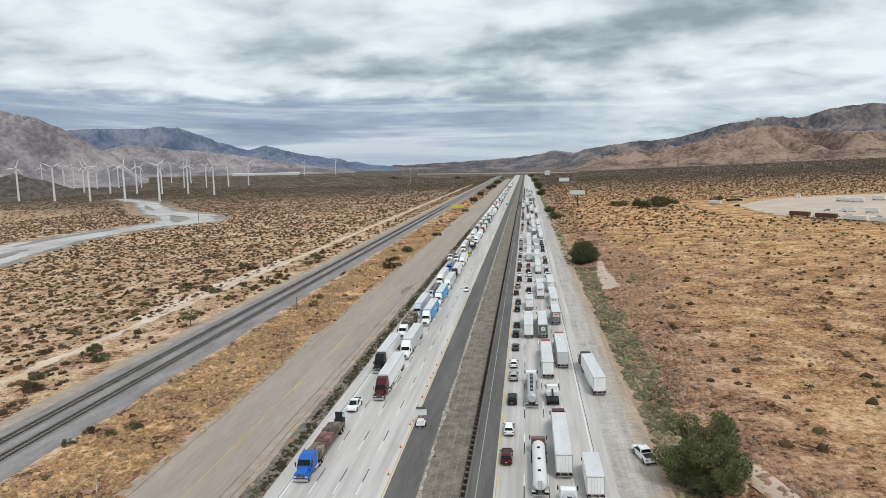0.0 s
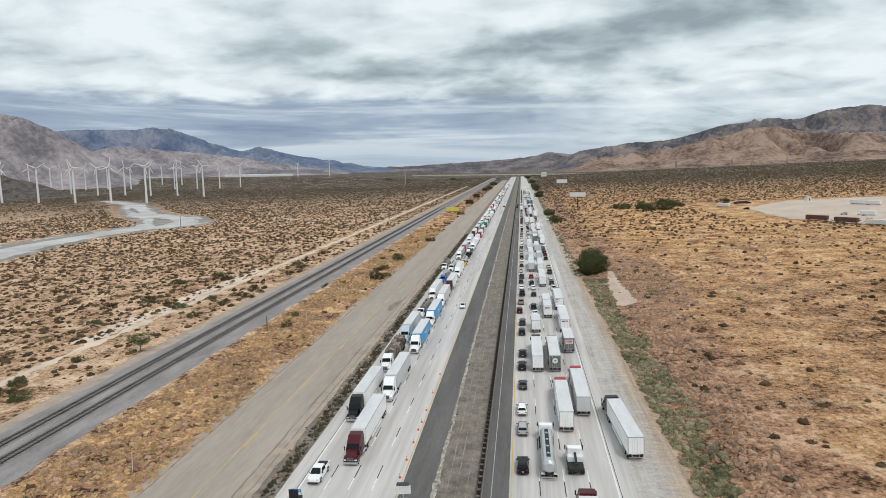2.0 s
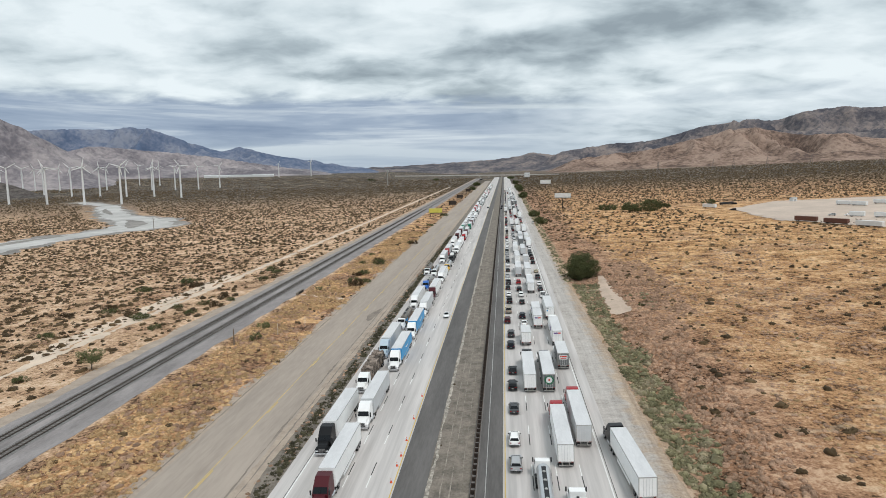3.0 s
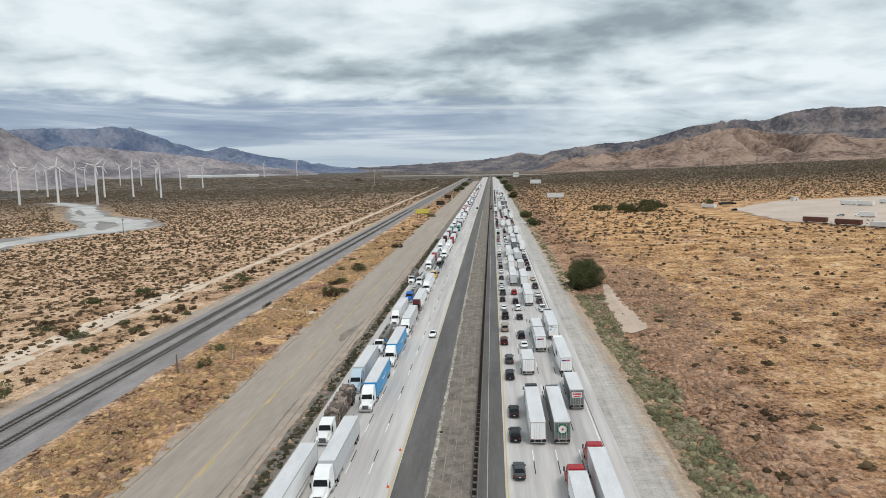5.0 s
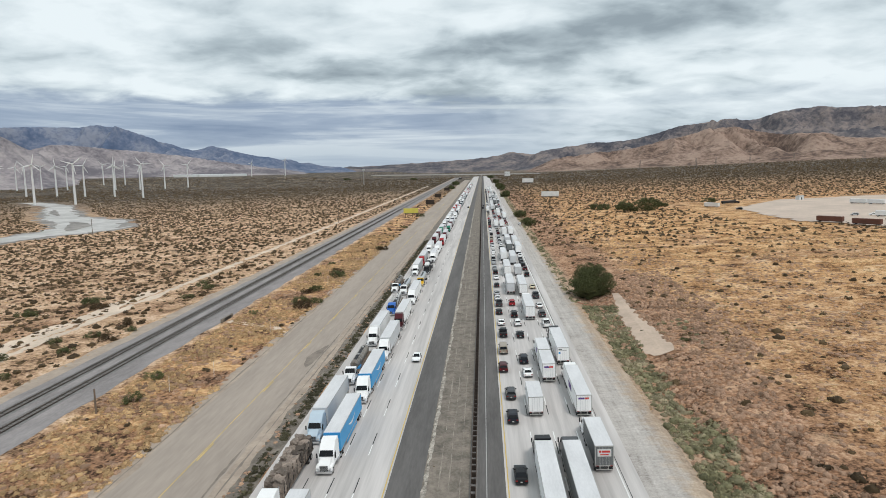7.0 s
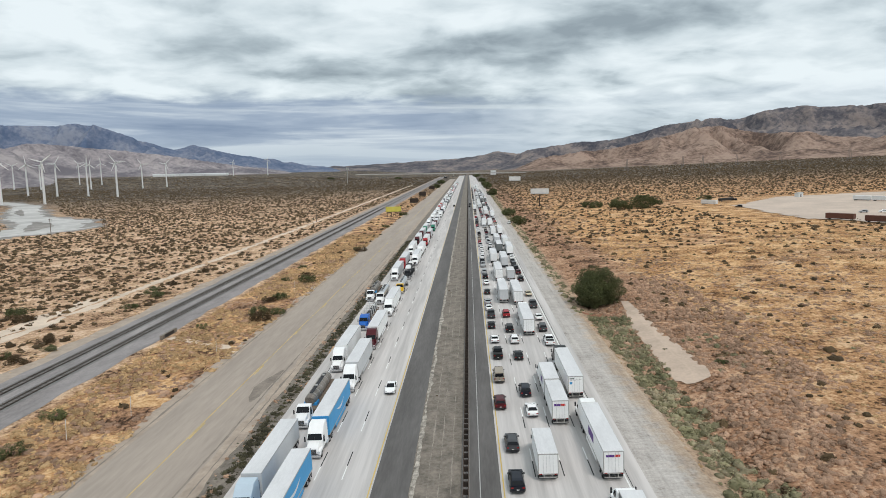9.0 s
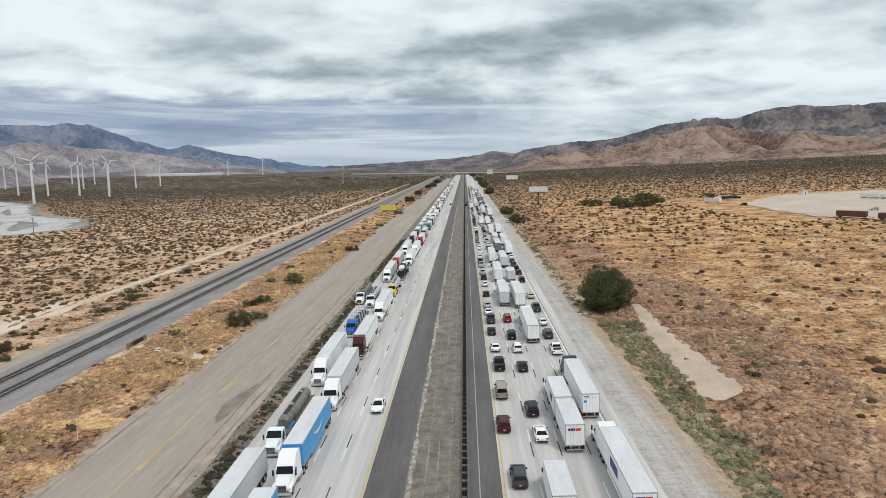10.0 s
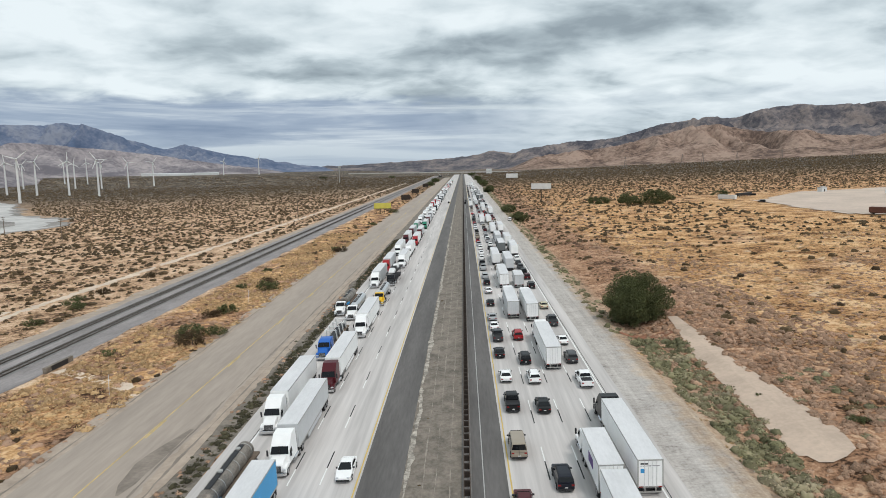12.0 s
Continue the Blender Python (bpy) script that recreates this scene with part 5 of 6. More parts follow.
for y, kind, paint, skin, label in ((88.2, "freight_flatbed", "blue", "grey", "blue tractor pulling a flatbed of freight"), (139, "semi", "black", "white", "black tractor pulling a white box trailer"),
                                    (167.6, "scrap_truck", "white", "grey", "white tractor hauling ragged bales on a flatbed"), (191.4, "semi", "pale blue", "pale grey", "pale blue tractor pulling a grey trailer"),
                                    (218.2, "bare_flatbed", "white", "grey", "white tractor pulling a grimy steel tank trailer"), (244.6, "semi", "white", "white", "white tractor pulling a white box trailer"),
                                    (275.5, "pole_truck", "blue", "grey", "blue tractor with white rack arms"), (304, "tanker", "white", "grey", "white tractor pulling a steel tanker"),
                                    (341, "semi", "white", "pale grey", "white tractor pulling a pale trailer")):
    lorry(kind, -33.95, y, paint, skin, label, "this way")
lorry("bare_flatbed", -37.6, 309, "white", "grey", "white tractor with a grimy tank on the shoulder", "this way")
park("pickup", -33.7, 115.6, "white pickup truck facing the camera in traffic", "pickup", COMING, "white", facing="this way")
park("sedan", -21.5, 231.5, "white car driving in the open lane", "car", "", "white", facing="this way")


# ---- traffic further off ----
def build_far(kind):
    root = new(kind)
    if kind == "far_semi":
        t = part("trailer", box(-1.29, 1.29, 0, 16.1, 1.05, 4.08, 0.03), M["panel"], root, "smooth-sided box trailer")
        part("trailer_roof", box(-1.26, 1.26, 0.05, 16.0, 4.07, 4.11), M["roof_skin"], t, "dull grey roof")
        part("rear_door", box(-1.18, 1.18, -0.03, 0.0, 1.2, 3.95), M["panel"], t)
        part("underframe", box(-1.1, 1.1, 0.2, 21.0, 0.45, 1.04), M["trim"], root, "dark running gear")
        part("cab", prism([(16.8, 0.9), (16.8, 3.9), (18.3, 3.9), (19.6, 2.98), (20.1, 2.02), (20.1, 0.9)], -1.2, 1.2, 0.1, 2.2, 0.05), M["paint"], root, "painted cab and sleeper")
        part("windshield", plate([(1.05, 20.08, 2.12), (-1.05, 20.08, 2.12), (-0.95, 19.68, 2.9), (0.95, 19.68, 2.9)], 0.02), M["glass"], root)
        part("hood", prism([(20.05, 0.6), (20.05, 2.03), (21.1, 1.8), (21.6, 1.3), (21.6, 0.6)], -1.1, 1.1, 0.2, 1.4, 0.05), M["paint"], root)
        part("grille", box(-0.6, 0.6, 21.58, 21.66, 0.7, 1.35), M["trim"], root)
        for y in (1.2, 2.5, 15.0, 16.2, 20.7):
            part("axle", tube((-1.22, y, 0.5), (1.22, y, 0.5), 0.5, 0.5, 10), M["tyre"], root)
    else:
        name = kind[4:]
        long, half, low, top, belt, roof, lean, spans, (w0, w1, r) = SHAPES[name]
        part("body", rounded(prism(low, -half, half), long), M["paint"], root, "painted body")
        part("cabin", prism(top, -half + 0.05, half - 0.05, lean, belt + 0.15), M["paint"], root)
        h = half - 0.05
        (r0, z0), (r1, z1) = top[0], top[1]
        part("rear_window", plate([(-h + 0.1, r0 + (r1 - r0) * 0.2 - 0.012, z0 + (z1 - z0) * 0.22), (h - 0.1, r0 + (r1 - r0) * 0.2 - 0.012, z0 + (z1 - z0) * 0.22), (h - lean - 0.1, r1 - 0.03, z1 - 0.03), (-h + lean + 0.1, r1 - 0.03, z1 - 0.03)], 0.012), M["glass"], root)
        pair(root, "side_window", lambda s: side_pane(s, h, lean, belt + 0.07, roof - 0.12, belt, roof - 0.02, *spans), M["glass"])
        for y in (w0, w1):
            part("axle", tube((-half, y, r), (half, y, r), r, r, 10), M["tyre"], root)
    return root


LENGTH["far_semi"] = 21.65


def park_far(kind, x, y, paint, skin, facing, label, category, group):
    at = on_road(x, y, 0, 0.062) if facing == "away" else on_road(x, y + 21.65, 180, 0.062)
    if kind in PROTO:
        ob = copy_thing(PROTO[kind], at)
    else:
        ob = PROTO[kind] = build_far(kind)
        ob.matrix_basis = at
    ob.name = "semi_truck" if kind == "far_semi" else {"far_sedan": "car", "far_suv": "suv"}.get(kind, kind[4:])
    tagged(ob, label, category, group)
    for o in ob.children_recursive:
        base = o.name.split(".")[0]
        if base in PAINTED:
            o.color = (*COL[paint], 1)
        elif base in SKINNED:
            o.color = (*COL[skin], 1)


rng = random.Random(12)
CAR_PAINTS = ["white", "white", "silver", "grey", "black", "black", "dark blue", "dark red", "red", "silver", "beige"]
for lane, x, begin, share, stop in (("one", -1.3, 348, 0.03, 1150), ("two", 3.1, 362, 0.2, 1150), ("three", 7.0, 360, 0.33, 1200), ("four", 10.8, 353, 0.12, 1050)):
    y = begin
    while y < stop:
        if rng.random() < share:
            skin = rng.choice(["white", "white", "pale grey", "white", "dark grey"])
            paint = rng.choice(["white", "white", "red", "dark blue", "black"])
            park_far("far_semi", x + rng.uniform(-0.2, 0.2), y, paint, skin, "away", f"{skin} box trailer behind a {paint} tractor", "truck", JAM)
            y += 21.65
        else:
            kind, paint = rng.choice(["far_sedan", "far_suv", "far_suv", "far_pickup"]), rng.choice(CAR_PAINTS)
            park_far(kind, x + rng.uniform(-0.3, 0.3), y, paint, "white", "away", f"{paint} {KIND_WORDS[kind[4:]]} standing in the traffic jam", "pickup" if kind == "far_pickup" else "car", JAM)
            y += 5.2
        y += rng.uniform(3.0, 9.0) + max(0, (y - 600) * 0.012)
for x, begin, stop in ((-29.3, 400, 1450), (-33.9, 366, 1450)):
    y = begin
    while y < stop:
        paint = rng.choice(["white", "white", "white", "maroon", "white", "dark blue", "red", "green"])
        skin = rng.choice(["white", "white", "pale grey", "white", "pale grey"])
        park_far("far_semi", x + rng.uniform(-0.2, 0.2), y, paint, skin, "this way", f"{paint} tractor pulling a {skin} box trailer", "truck", COMING)
        y += 21.65 + rng.uniform(4, 20) + max(0, (y - 600) * 0.03)
park("van", 19.8, 526, "white van parked on the gravel shoulder", "van", "", "white")
for x, y, paint in ((-21.0, 720, "black"), (-6.0, 702, "black"), (-5.5, 735, "grey")):
    park_far("far_suv", x, y, paint, "white", "away", f"{paint} patrol vehicle stopped near the median", "car", "")



def shoulder(y0, y1, dy):
    """The graded strip from the slab to the lip of the ditch, with a ragged outer edge."""
    bm, last, n = bmesh.new(), None, round((y1 - y0) / dy)
    for i in range(n + 1):
        y = y0 + (y1 - y0) * i / n
        out = 23.2 - 1.3 * smooth(y, 235, 300) + 1.1 * noise.noise((y * 0.045, 4, 0)) + 0.8 * noise.noise((y * 0.22, 8, 0)) + 0.45 * noise.noise((y * 0.9, 2, 0))
        row = [bm.verts.new((x, y, max(land(x, y) + 0.05, plane(x, y) + 0.045 if x < 21 else -99))) for x in (15.05, 17.5, 20.0, 21.0, min(22.0, out - 0.2), out)]
        if last:
            for k in range(5):
                bm.faces.new((last[k], last[k + 1], row[k + 1], row[k]))
        last = row
    return tagged(part("verge", bm, M["graded"]), "pale graded gravel shoulder with tyre tracks", "gravel shoulder", kind="structure")


shoulder(-60, 420, 0.6)
strip("verge", 15.05, 20.9, 420, 1500, 0.045, M["graded"], "pale graded gravel shoulder further on", "gravel shoulder", 0.3, 2.0, 33)

# ---- cones and the sign trailer ----
cone = thing("traffic_cone", "orange traffic cone with a white band", "traffic cone", "cones along the lane line")
part("base", box(-0.19, 0.19, -0.19, 0.19, 0, 0.04, 0.01), M["orange"], cone)
part("cone", tube((0, 0, 0.04), (0, 0, 0.72), 0.15, 0.03, 14), M["orange"], cone)
part("band", tube((0, 0, 0.38), (0, 0, 0.55), 0.097, 0.072, 14), M["white"], cone, "white reflective band")
for k, y in enumerate((91.5, 101.0, 110.5, 118.5, 124.3, 130.7, 135.9, 139.3, 145.1, 154.4, 166.0)):
    at = on_road(-20.42 + 0.06 * math.sin(y), y, 20 * k, 0.068)
    if k:
        copy_thing(cone, at)
    else:
        cone.matrix_basis = at
board = thing("sign_trailer", "white trailer-mounted sign board parked on the shoulder", "sign trailer", at=on_road(-18.2, 108.6, 4, 0.052))
part("trailer_bed", box(-0.85, 0.85, 0.3, 2.4, 0.55, 0.75, 0.03), M["white"], board, "white trailer frame")
part("equipment_box", box(-0.6, 0.6, 0.5, 1.9, 0.75, 1.35, 0.05), M["white"], board)
part("tow_bar", prism([(-0.9, 0.5), (-0.9, 0.58), (0.4, 0.7), (0.4, 0.6)], -0.06, 0.06), M["galv"], board)
part("mast", box(-0.06, 0.06, 2.0, 2.12, 0.75, 2.2), M["galv"], board)
panel = part("display", box(-1.15, 1.15, 1.95, 2.08, 1.9, 3.15, 0.03), M["white"], board, "white sign panel")
part("screen", box(-1.02, 1.02, 1.94, 1.949, 2.05, 3.0), M["board_white"], panel)
part("solar_panel", plate([(-0.9, 1.9, 3.2), (0.9, 1.9, 3.2), (0.9, 2.7, 3.3), (-0.9, 2.7, 3.3)], 0.02), M["logo_dark"], board)
for s in (-1, 1):
    wheel_at(board, s * 0.95, 1.4, 0.33, 0.2)


# ---- wind turbines ----
def turbine():
    root = new("wind_turbine")
    bm = bmesh.new()
    for z0, z1, a, b in ((0, 24, 2.15, 1.9), (24, 48, 1.9, 1.62), (48, 70, 1.62, 1.3)):
        tube((0, 0, z0), (0, 0, z1), a, b, 18, bm, caps=False)
    part("tower", bm, M["tower"], root, "tall tapered white tower", smooth=True)
    part("nacelle", prism([(-3.6, 69.6), (-3.8, 72.4), (4.6, 72.6), (5.4, 71.4), (4.6, 69.8)], -1.5, 1.5, 0.2, 71, 0.25), M["tower"], root, "white nacelle")
    hub = part("hub", tube((0, -3.7, 71), (0, -5.6, 71), 1.25, 0.5, 14), M["tower"], root, "rounded rotor hub")
    for k in range(3):
        bm = bmesh.new()
        last = None
        a = radians(120 * k + 20)
        out, across = Vector((math.sin(a), 0, math.cos(a))), Vector((math.cos(a), 0, -math.sin(a)))
        for f, c, th in ((0.0, 0.5, 0.5), (0.10, 0.75, 0.4), (0.22, 1.15, 0.3), (0.6, 0.75, 0.16), (0.95, 0.3, 0.06), (1.0, 0.1, 0.03)):
            p = Vector((0, -4.6, 71)) + out * (1.0 + 18 * f)
            row = [bm.verts.new(p + across * sx * c + Vector((0, sy * th, 0))) for sx, sy in ((-1, 0), (0, 1), (1, 0.3), (0, -1))]
            if last:
                for i in range(4):
                    bm.faces.new((last[i], last[(i + 1) % 4], row[(i + 1) % 4], row[i]))
            last = row
        part("blade", bm, M["tower"], hub, "slender white blade")
    return root


SPOTS = [(-1066, 1157), (-976, 1150), (-890, 1144), (-793, 1118), (-725, 1128), (-725, 1344), (-832, 1415), (-936, 1969), (-1087, 1474), (-1005, 1466), (-909, 1426), (-1257, 1520), (-1195, 1515),
         (-1406, 1844), (-1358, 1885), (-1499, 1855), (-1101, 1851), (-1016, 1836), (-961, 1875), (-1504, 1727), (-1266, 1871), (-1330, 2150), (-1240, 2130), (-1600, 1730), (-1180, 1160), (-1290, 1180)]
first = None
for k, (x, y) in enumerate(SPOTS):
    at = pose(x, y, plane(x, y) - 0.3, 0, 0, 38 + 9 * math.sin(k * 2.3))
    if first is None:
        first = tagged(turbine(), "white three-bladed wind turbine on a tubular tower", "wind turbine", "wind farm")
        first.matrix_basis = at
    else:
        t = copy_thing(first, at)
        for o in t.children:
            if o.name.startswith("hub"):
                o.matrix_basis = Matrix.Translation((0, 0, 71)) @ pose(0, 0, 0, 0, 37 * k % 120, 0) @ Matrix.Translation((0, 0, -71))
for x, y, s in ((-859, 2692, 0.95), (-990, 2646, 0.8)):
    t = copy_thing(first, pose(x, y, plane(x, y) - 0.3, 0, 0, 40))
    t.scale = (s, s, s)


# ---- poles, boards, sheds, pylons ----
def pole(x, y, h, label, mat, r=0.16, arms=1, base=None):
    root = thing("utility_pole", label, "utility pole", at=pose(x, y, (base or land)(x, y) - 0.1, 0, 0, 8))
    part("shaft", tube((0, 0, 0), (0, 0, h), r, r * 0.65, 10), mat, root)
    for k in range(arms):
        part("cross_arm", box(-1.4, 1.4, -0.08, 0.08, h - 0.7 - 1.2 * k, h - 0.5 - 1.2 * k), mat, root)
        for sx in (-1.2, 1.2):
            part("insulator", tube((sx, 0, h - 0.5 - 1.2 * k), (sx, 0, h - 0.25 - 1.2 * k), 0.07, 0.05, 8), M["lamp_lens"], root)


for x, y, h in ((-130, 612, 21), (-269, 1124, 20), (-256, 533, 14), (-298, 633, 15), (-335, 588, 14), (-139, 860, 18), (-150, 1150, 18)):
    pole(x, y, h, "weathered timber utility pole in the desert", M["wood"], 0.28, 2)
pole(-80.5, 206.5, 5.0, "short dark timber post beside the railway", M["wood"], 0.22, 0)
for x, y in ((-66.5, 84), (-66.5, 119), (-71.5, 217), (-66, 262), (-66.0, 226), (-67, 330)):
    st = thing("marker_post", "thin pale marker post in dry grass", "post", "marker posts", at=pose(x, y, plane(x, y), 0, 2, 0))
    part("shaft", tube((0, 0, 0), (0, 0, 3.4), 0.045, 0.04, 8), M["board_white"], st)
    part("cap", tube((0, 0, 3.4), (0, 0, 3.5), 0.07, 0.07, 8), M["galv"], st)


def billboard(x, y, wide, high, base, mat, label, legs=1, turn=0.0, decks=1):
    root = thing("billboard", label, "billboard", at=pose(x, y, plane(x, y), 0, 0, turn))
    for k in range(legs):
        px = (k - (legs - 1) / 2) * wide / max(1, legs)
        part("leg", tube((px, 0.5, -0.2), (px, 0.5, base + 0.6), 0.45 if legs == 1 else 0.2, 0.4 if legs == 1 else 0.18, 12), M["rust"], root, "steel leg")
    for d in range(decks):
        z = base + d * (high + 1.2)
        p = part("panel", box(-wide / 2, wide / 2, -0.35, 0.2, z, z + high, 0.05), mat, root, "large advertising panel")
        part("panel_frame", box(-wide / 2 - 0.2, wide / 2 + 0.2, 0.21, 0.5, z - 0.2, z + 0.1), M["trim"], p)
        part("catwalk", box(-wide / 2, wide / 2, -1.2, -0.36, z - 0.45, z - 0.3), M["trim"], p)
        for k in range(4):
            part("strut", box(-wide / 2 + wide * (k + 0.4) / 4, -wide / 2 + wide * (k + 0.4) / 4 + 0.2, 0.2, 1.0, z, z + high), M["galv"], p)
    return root


billboard(56, 668, 16, 4.6, 11.5, M["board_white"], "pale weathered billboard on a steel post", 1, -12)
billboard(72, 1165, 19, 7.0, 9.0, M["board_white"], "white billboard on a steel post", 1, -8)
billboard(66, 1900, 16, 6.0, 6, M["board_white"], "white billboard with two stacked panels", 1, -5, 2)
billboard(-70, 634, 13, 4.2, 4.0, M["board_yellow"], "low yellow billboard on short legs", 4, 14)
for x, y in ((-64.7, 770), (-66.5, 917), (-67, 1130)):
    billboard(x, y, 9, 4.5, 3.0, M["rust"], "dark back of a low billboard", 3, 10)

for k in range(3):
    a = radians(-26.5 + 2.0 * k)
    root = thing("warehouse", "long low white industrial shed", "building", "row of sheds", at=pose(2900 * math.sin(a), 80 + 2900 * math.cos(a), plane(2900 * math.sin(a), 80 + 2900 * math.cos(a)) + 1, 0, 0, -math.degrees(a) * 0.8))
    part("wall", box(-49, 49, -14, 14, -8, 7), M["shed"], root, "white sheet wall")
    part("roof", prism([(-15, 7), (0, 9.5), (15, 7)], -50, 50), M["shed"], root, "shallow white roof")
    for j in range(6):
        part("door", box(-36 + 13 * j, -31 + 13 * j, -14.15, -14.0, 0, 4), M["roof_skin"], root)

PYLONS = ((604, 1895), (662, 1900), (752, 1890), (858, 1860), (1010, 1800), (1024, 1830), (455, 1925), (1180, 1720))
for x, y in PYLONS:
    root = thing("pylon", "grey steel lattice power pylon", "pylon", "power line", at=pose(x, y, plane(x, y), 0, 0, 60) @ Matrix.Scale(0.82, 4))
    for sx in (-1, 1):
        for sy in (-1, 1):
            part("leg", tube((sx * 4, sy * 4, -0.5), (sx * 0.8, sy * 0.8, 40), 0.36, 0.25, 6), M["lattice"], root)
    for z, wd in ((28, 9), (33, 8), (38, 6)):
        part("arm", box(-wd, wd, -0.4, 0.4, z, z + 0.7), M["lattice"], root)
    br = bmesh.new()
    for j in range(6):
        z0, z1 = j * 6.2, j * 6.2 + 6.2
        w0, w1 = 4 - 3.2 * z0 / 40, 4 - 3.2 * z1 / 40
        for sy in (-1, 1):
            tube((-w0, sy * w0, z0), (w1, sy * w1, z1), 0.22, 0.22, 4, br)
            tube((w0, sy * w0, z0), (-w1, sy * w1, z1), 0.22, 0.22, 4, br)
    part("bracing", br, M["lattice"], root)

tall = thing("mast", "slim steel radio mast beyond the plain", "mast", at=pose(-372, 1960, plane(-372, 1960), 0, 0, 0))
part("shaft", tube((0, 0, 0), (0, 0, 46), 1.0, 0.7, 10), M["galv"], tall)
part("head", box(-3.5, 3.5, -2, 2, 40, 47, 0.2), M["galv"], tall)

# the crossing road at the end of the straight
over = thing("overpass", "concrete overpass at the end of the straight", "bridge", kind="structure")
zb = plane(-10, 2360) + 1
part("deck", box(-420, 260, 2354, 2370, zb + 5, zb + 7), M["concrete"], over, "concrete deck")
for x in (-60, -11, 30):
    part("pier", box(x - 1, x + 1, 2358, 2366, zb - 6, zb + 5), M["concrete"], over)
for s in (2354, 2369.6):
    part("parapet", box(-420, 260, s, s + 0.4, zb + 7, zb + 8.1), M["concrete"], over)
crane = thing("crane", "small dark construction crane with a lattice boom", "crane", at=pose(-78, 2050, plane(-78, 2050), 0, 0, 0))
part("carrier", box(-5, 5, -2, 2, 0, 4, 0.3), M["trim"], crane)
part("boom", tube((2, 0, 3), (-17, 0, 24), 0.7, 0.4, 6), M["galv"], crane)


def parked_box(x, y, turn, long, mat, label, z1=3.6):
    root = thing("parked_trailer", label, "trailer", "trailers in the lot", at=on_road(x, y, turn, 0.26))
    part("trailer_box", box(-1.3, 1.3, 0, long, 0.9, z1, 0.04), mat, root)
    part("frame_rail", box(-0.6, 0.6, 0.3, long - 0.3, 0.6, 0.9), M["trim"], root)
    part("leg", box(-0.5, 0.5, long - 2, long - 1.8, 0, 0.6), M["galv"], root)
    for s in (-1, 1):
        wheel_at(root, s * 1.0, 1.4, 0.5, 0.4, seg=10)


for x, y in ((193.5, 475), (202, 454.5)):
    parked_box(x, y, -147, 14.5, M["container"], "rust brown box trailer parked in the lot")
for x, y, turn, long in ((210.5, 434.5, -149, 15), (218, 417, -145, 14), (176, 611, -150, 13.5), (277.5, 588, -153, 12), (283.5, 576, -153, 12), (306, 586, -150, 11), (320, 560, -150, 12), (236, 490, -138, 9), (246, 479, -138, 9), (262, 470, -138, 11)):
    parked_box(x, y, turn, long, M["white"], "white trailer parked in the lot", 3.7)
parked_box(197.5, 631, -62, 15, M["trim"], "dark flat trailer parked in the lot", 2.6)
hut = thing("shed", "small white shed at the edge of the lot", "shed", at=on_road(268, 645, 20, 0.28))
part("wall", box(-2.5, 2.5, -2, 2, 0, 3.0, 0.05), M["shed"], hut)
part("roof", prism([(-2.3, 3.0), (0, 3.9), (2.3, 3.0)], -2.8, 2.8), M["galv"], hut)
part("door", box(-0.5, 0.5, -2.03, -2.0, 0, 2.1), M["trim"], hut)
for x, y, p in ((190.5, 573, "black"), (241, 496, "white"), (256, 482, "black"), (232, 500, "silver"), (272, 461, "silver"), (214, 636, "black")):
    ob = copy_thing(PROTO["far_suv"], on_road(x, y, 70, 0.26))
    ob.name = "suv"
    tagged(ob, f"{p} sport utility vehicle parked in the lot", "car", "cars in the lot")
    for o in ob.children_recursive:
        if o.name.split(".")[0] in PAINTED:
            o.color = (*COL[p], 1)

knoll = bmesh.new()
rings = []
for i in range(15):
    f = i / 14
    rings.append([knoll.verts.new((-1340 + 135 * f * math.cos(a) * 1.5, 1450 + 135 * f * math.sin(a), plane(-1340, 1450) - 3 + 60 * max(0, 1 - f) ** 1.2 * (1 + 0.9 * f * noise.noise((f * 3 * math.cos(a), f * 3 * math.sin(a), 2))) + 5 * (1 - f) * noise.noise((9 * f * math.cos(a), 9 * f * math.sin(a), 4)))) for a in [2 * math.pi * k / 48 for k in range(48)]])
for i in range(14):
    for k in range(48):
        knoll.faces.new((rings[i][k], rings[i][(k + 1) % 48], rings[i + 1][(k + 1) % 48], rings[i + 1][k]))
tagged(part("rocky_knoll", knoll, M["rubble"]), "dark rocky knoll beside the wind farm", "hill", kind="structure")
head = thing("culvert", "low concrete culvert wall beside the railway", "culvert", at=pose(-85.4, 278.1, plane(-85.4, 278.1), 0, 0, 0))
part("wall", box(-0.3, 0.3, -4, 4, -0.1, 1.1, 0.05), M["median"], head)
# flat black plate stands in for the shade inside the culvert
part("opening", box(0.29, 0.33, -2.4, 2.4, 0.1, 1.0), M["trim"], head, "black plate for the shaded culvert mouth")


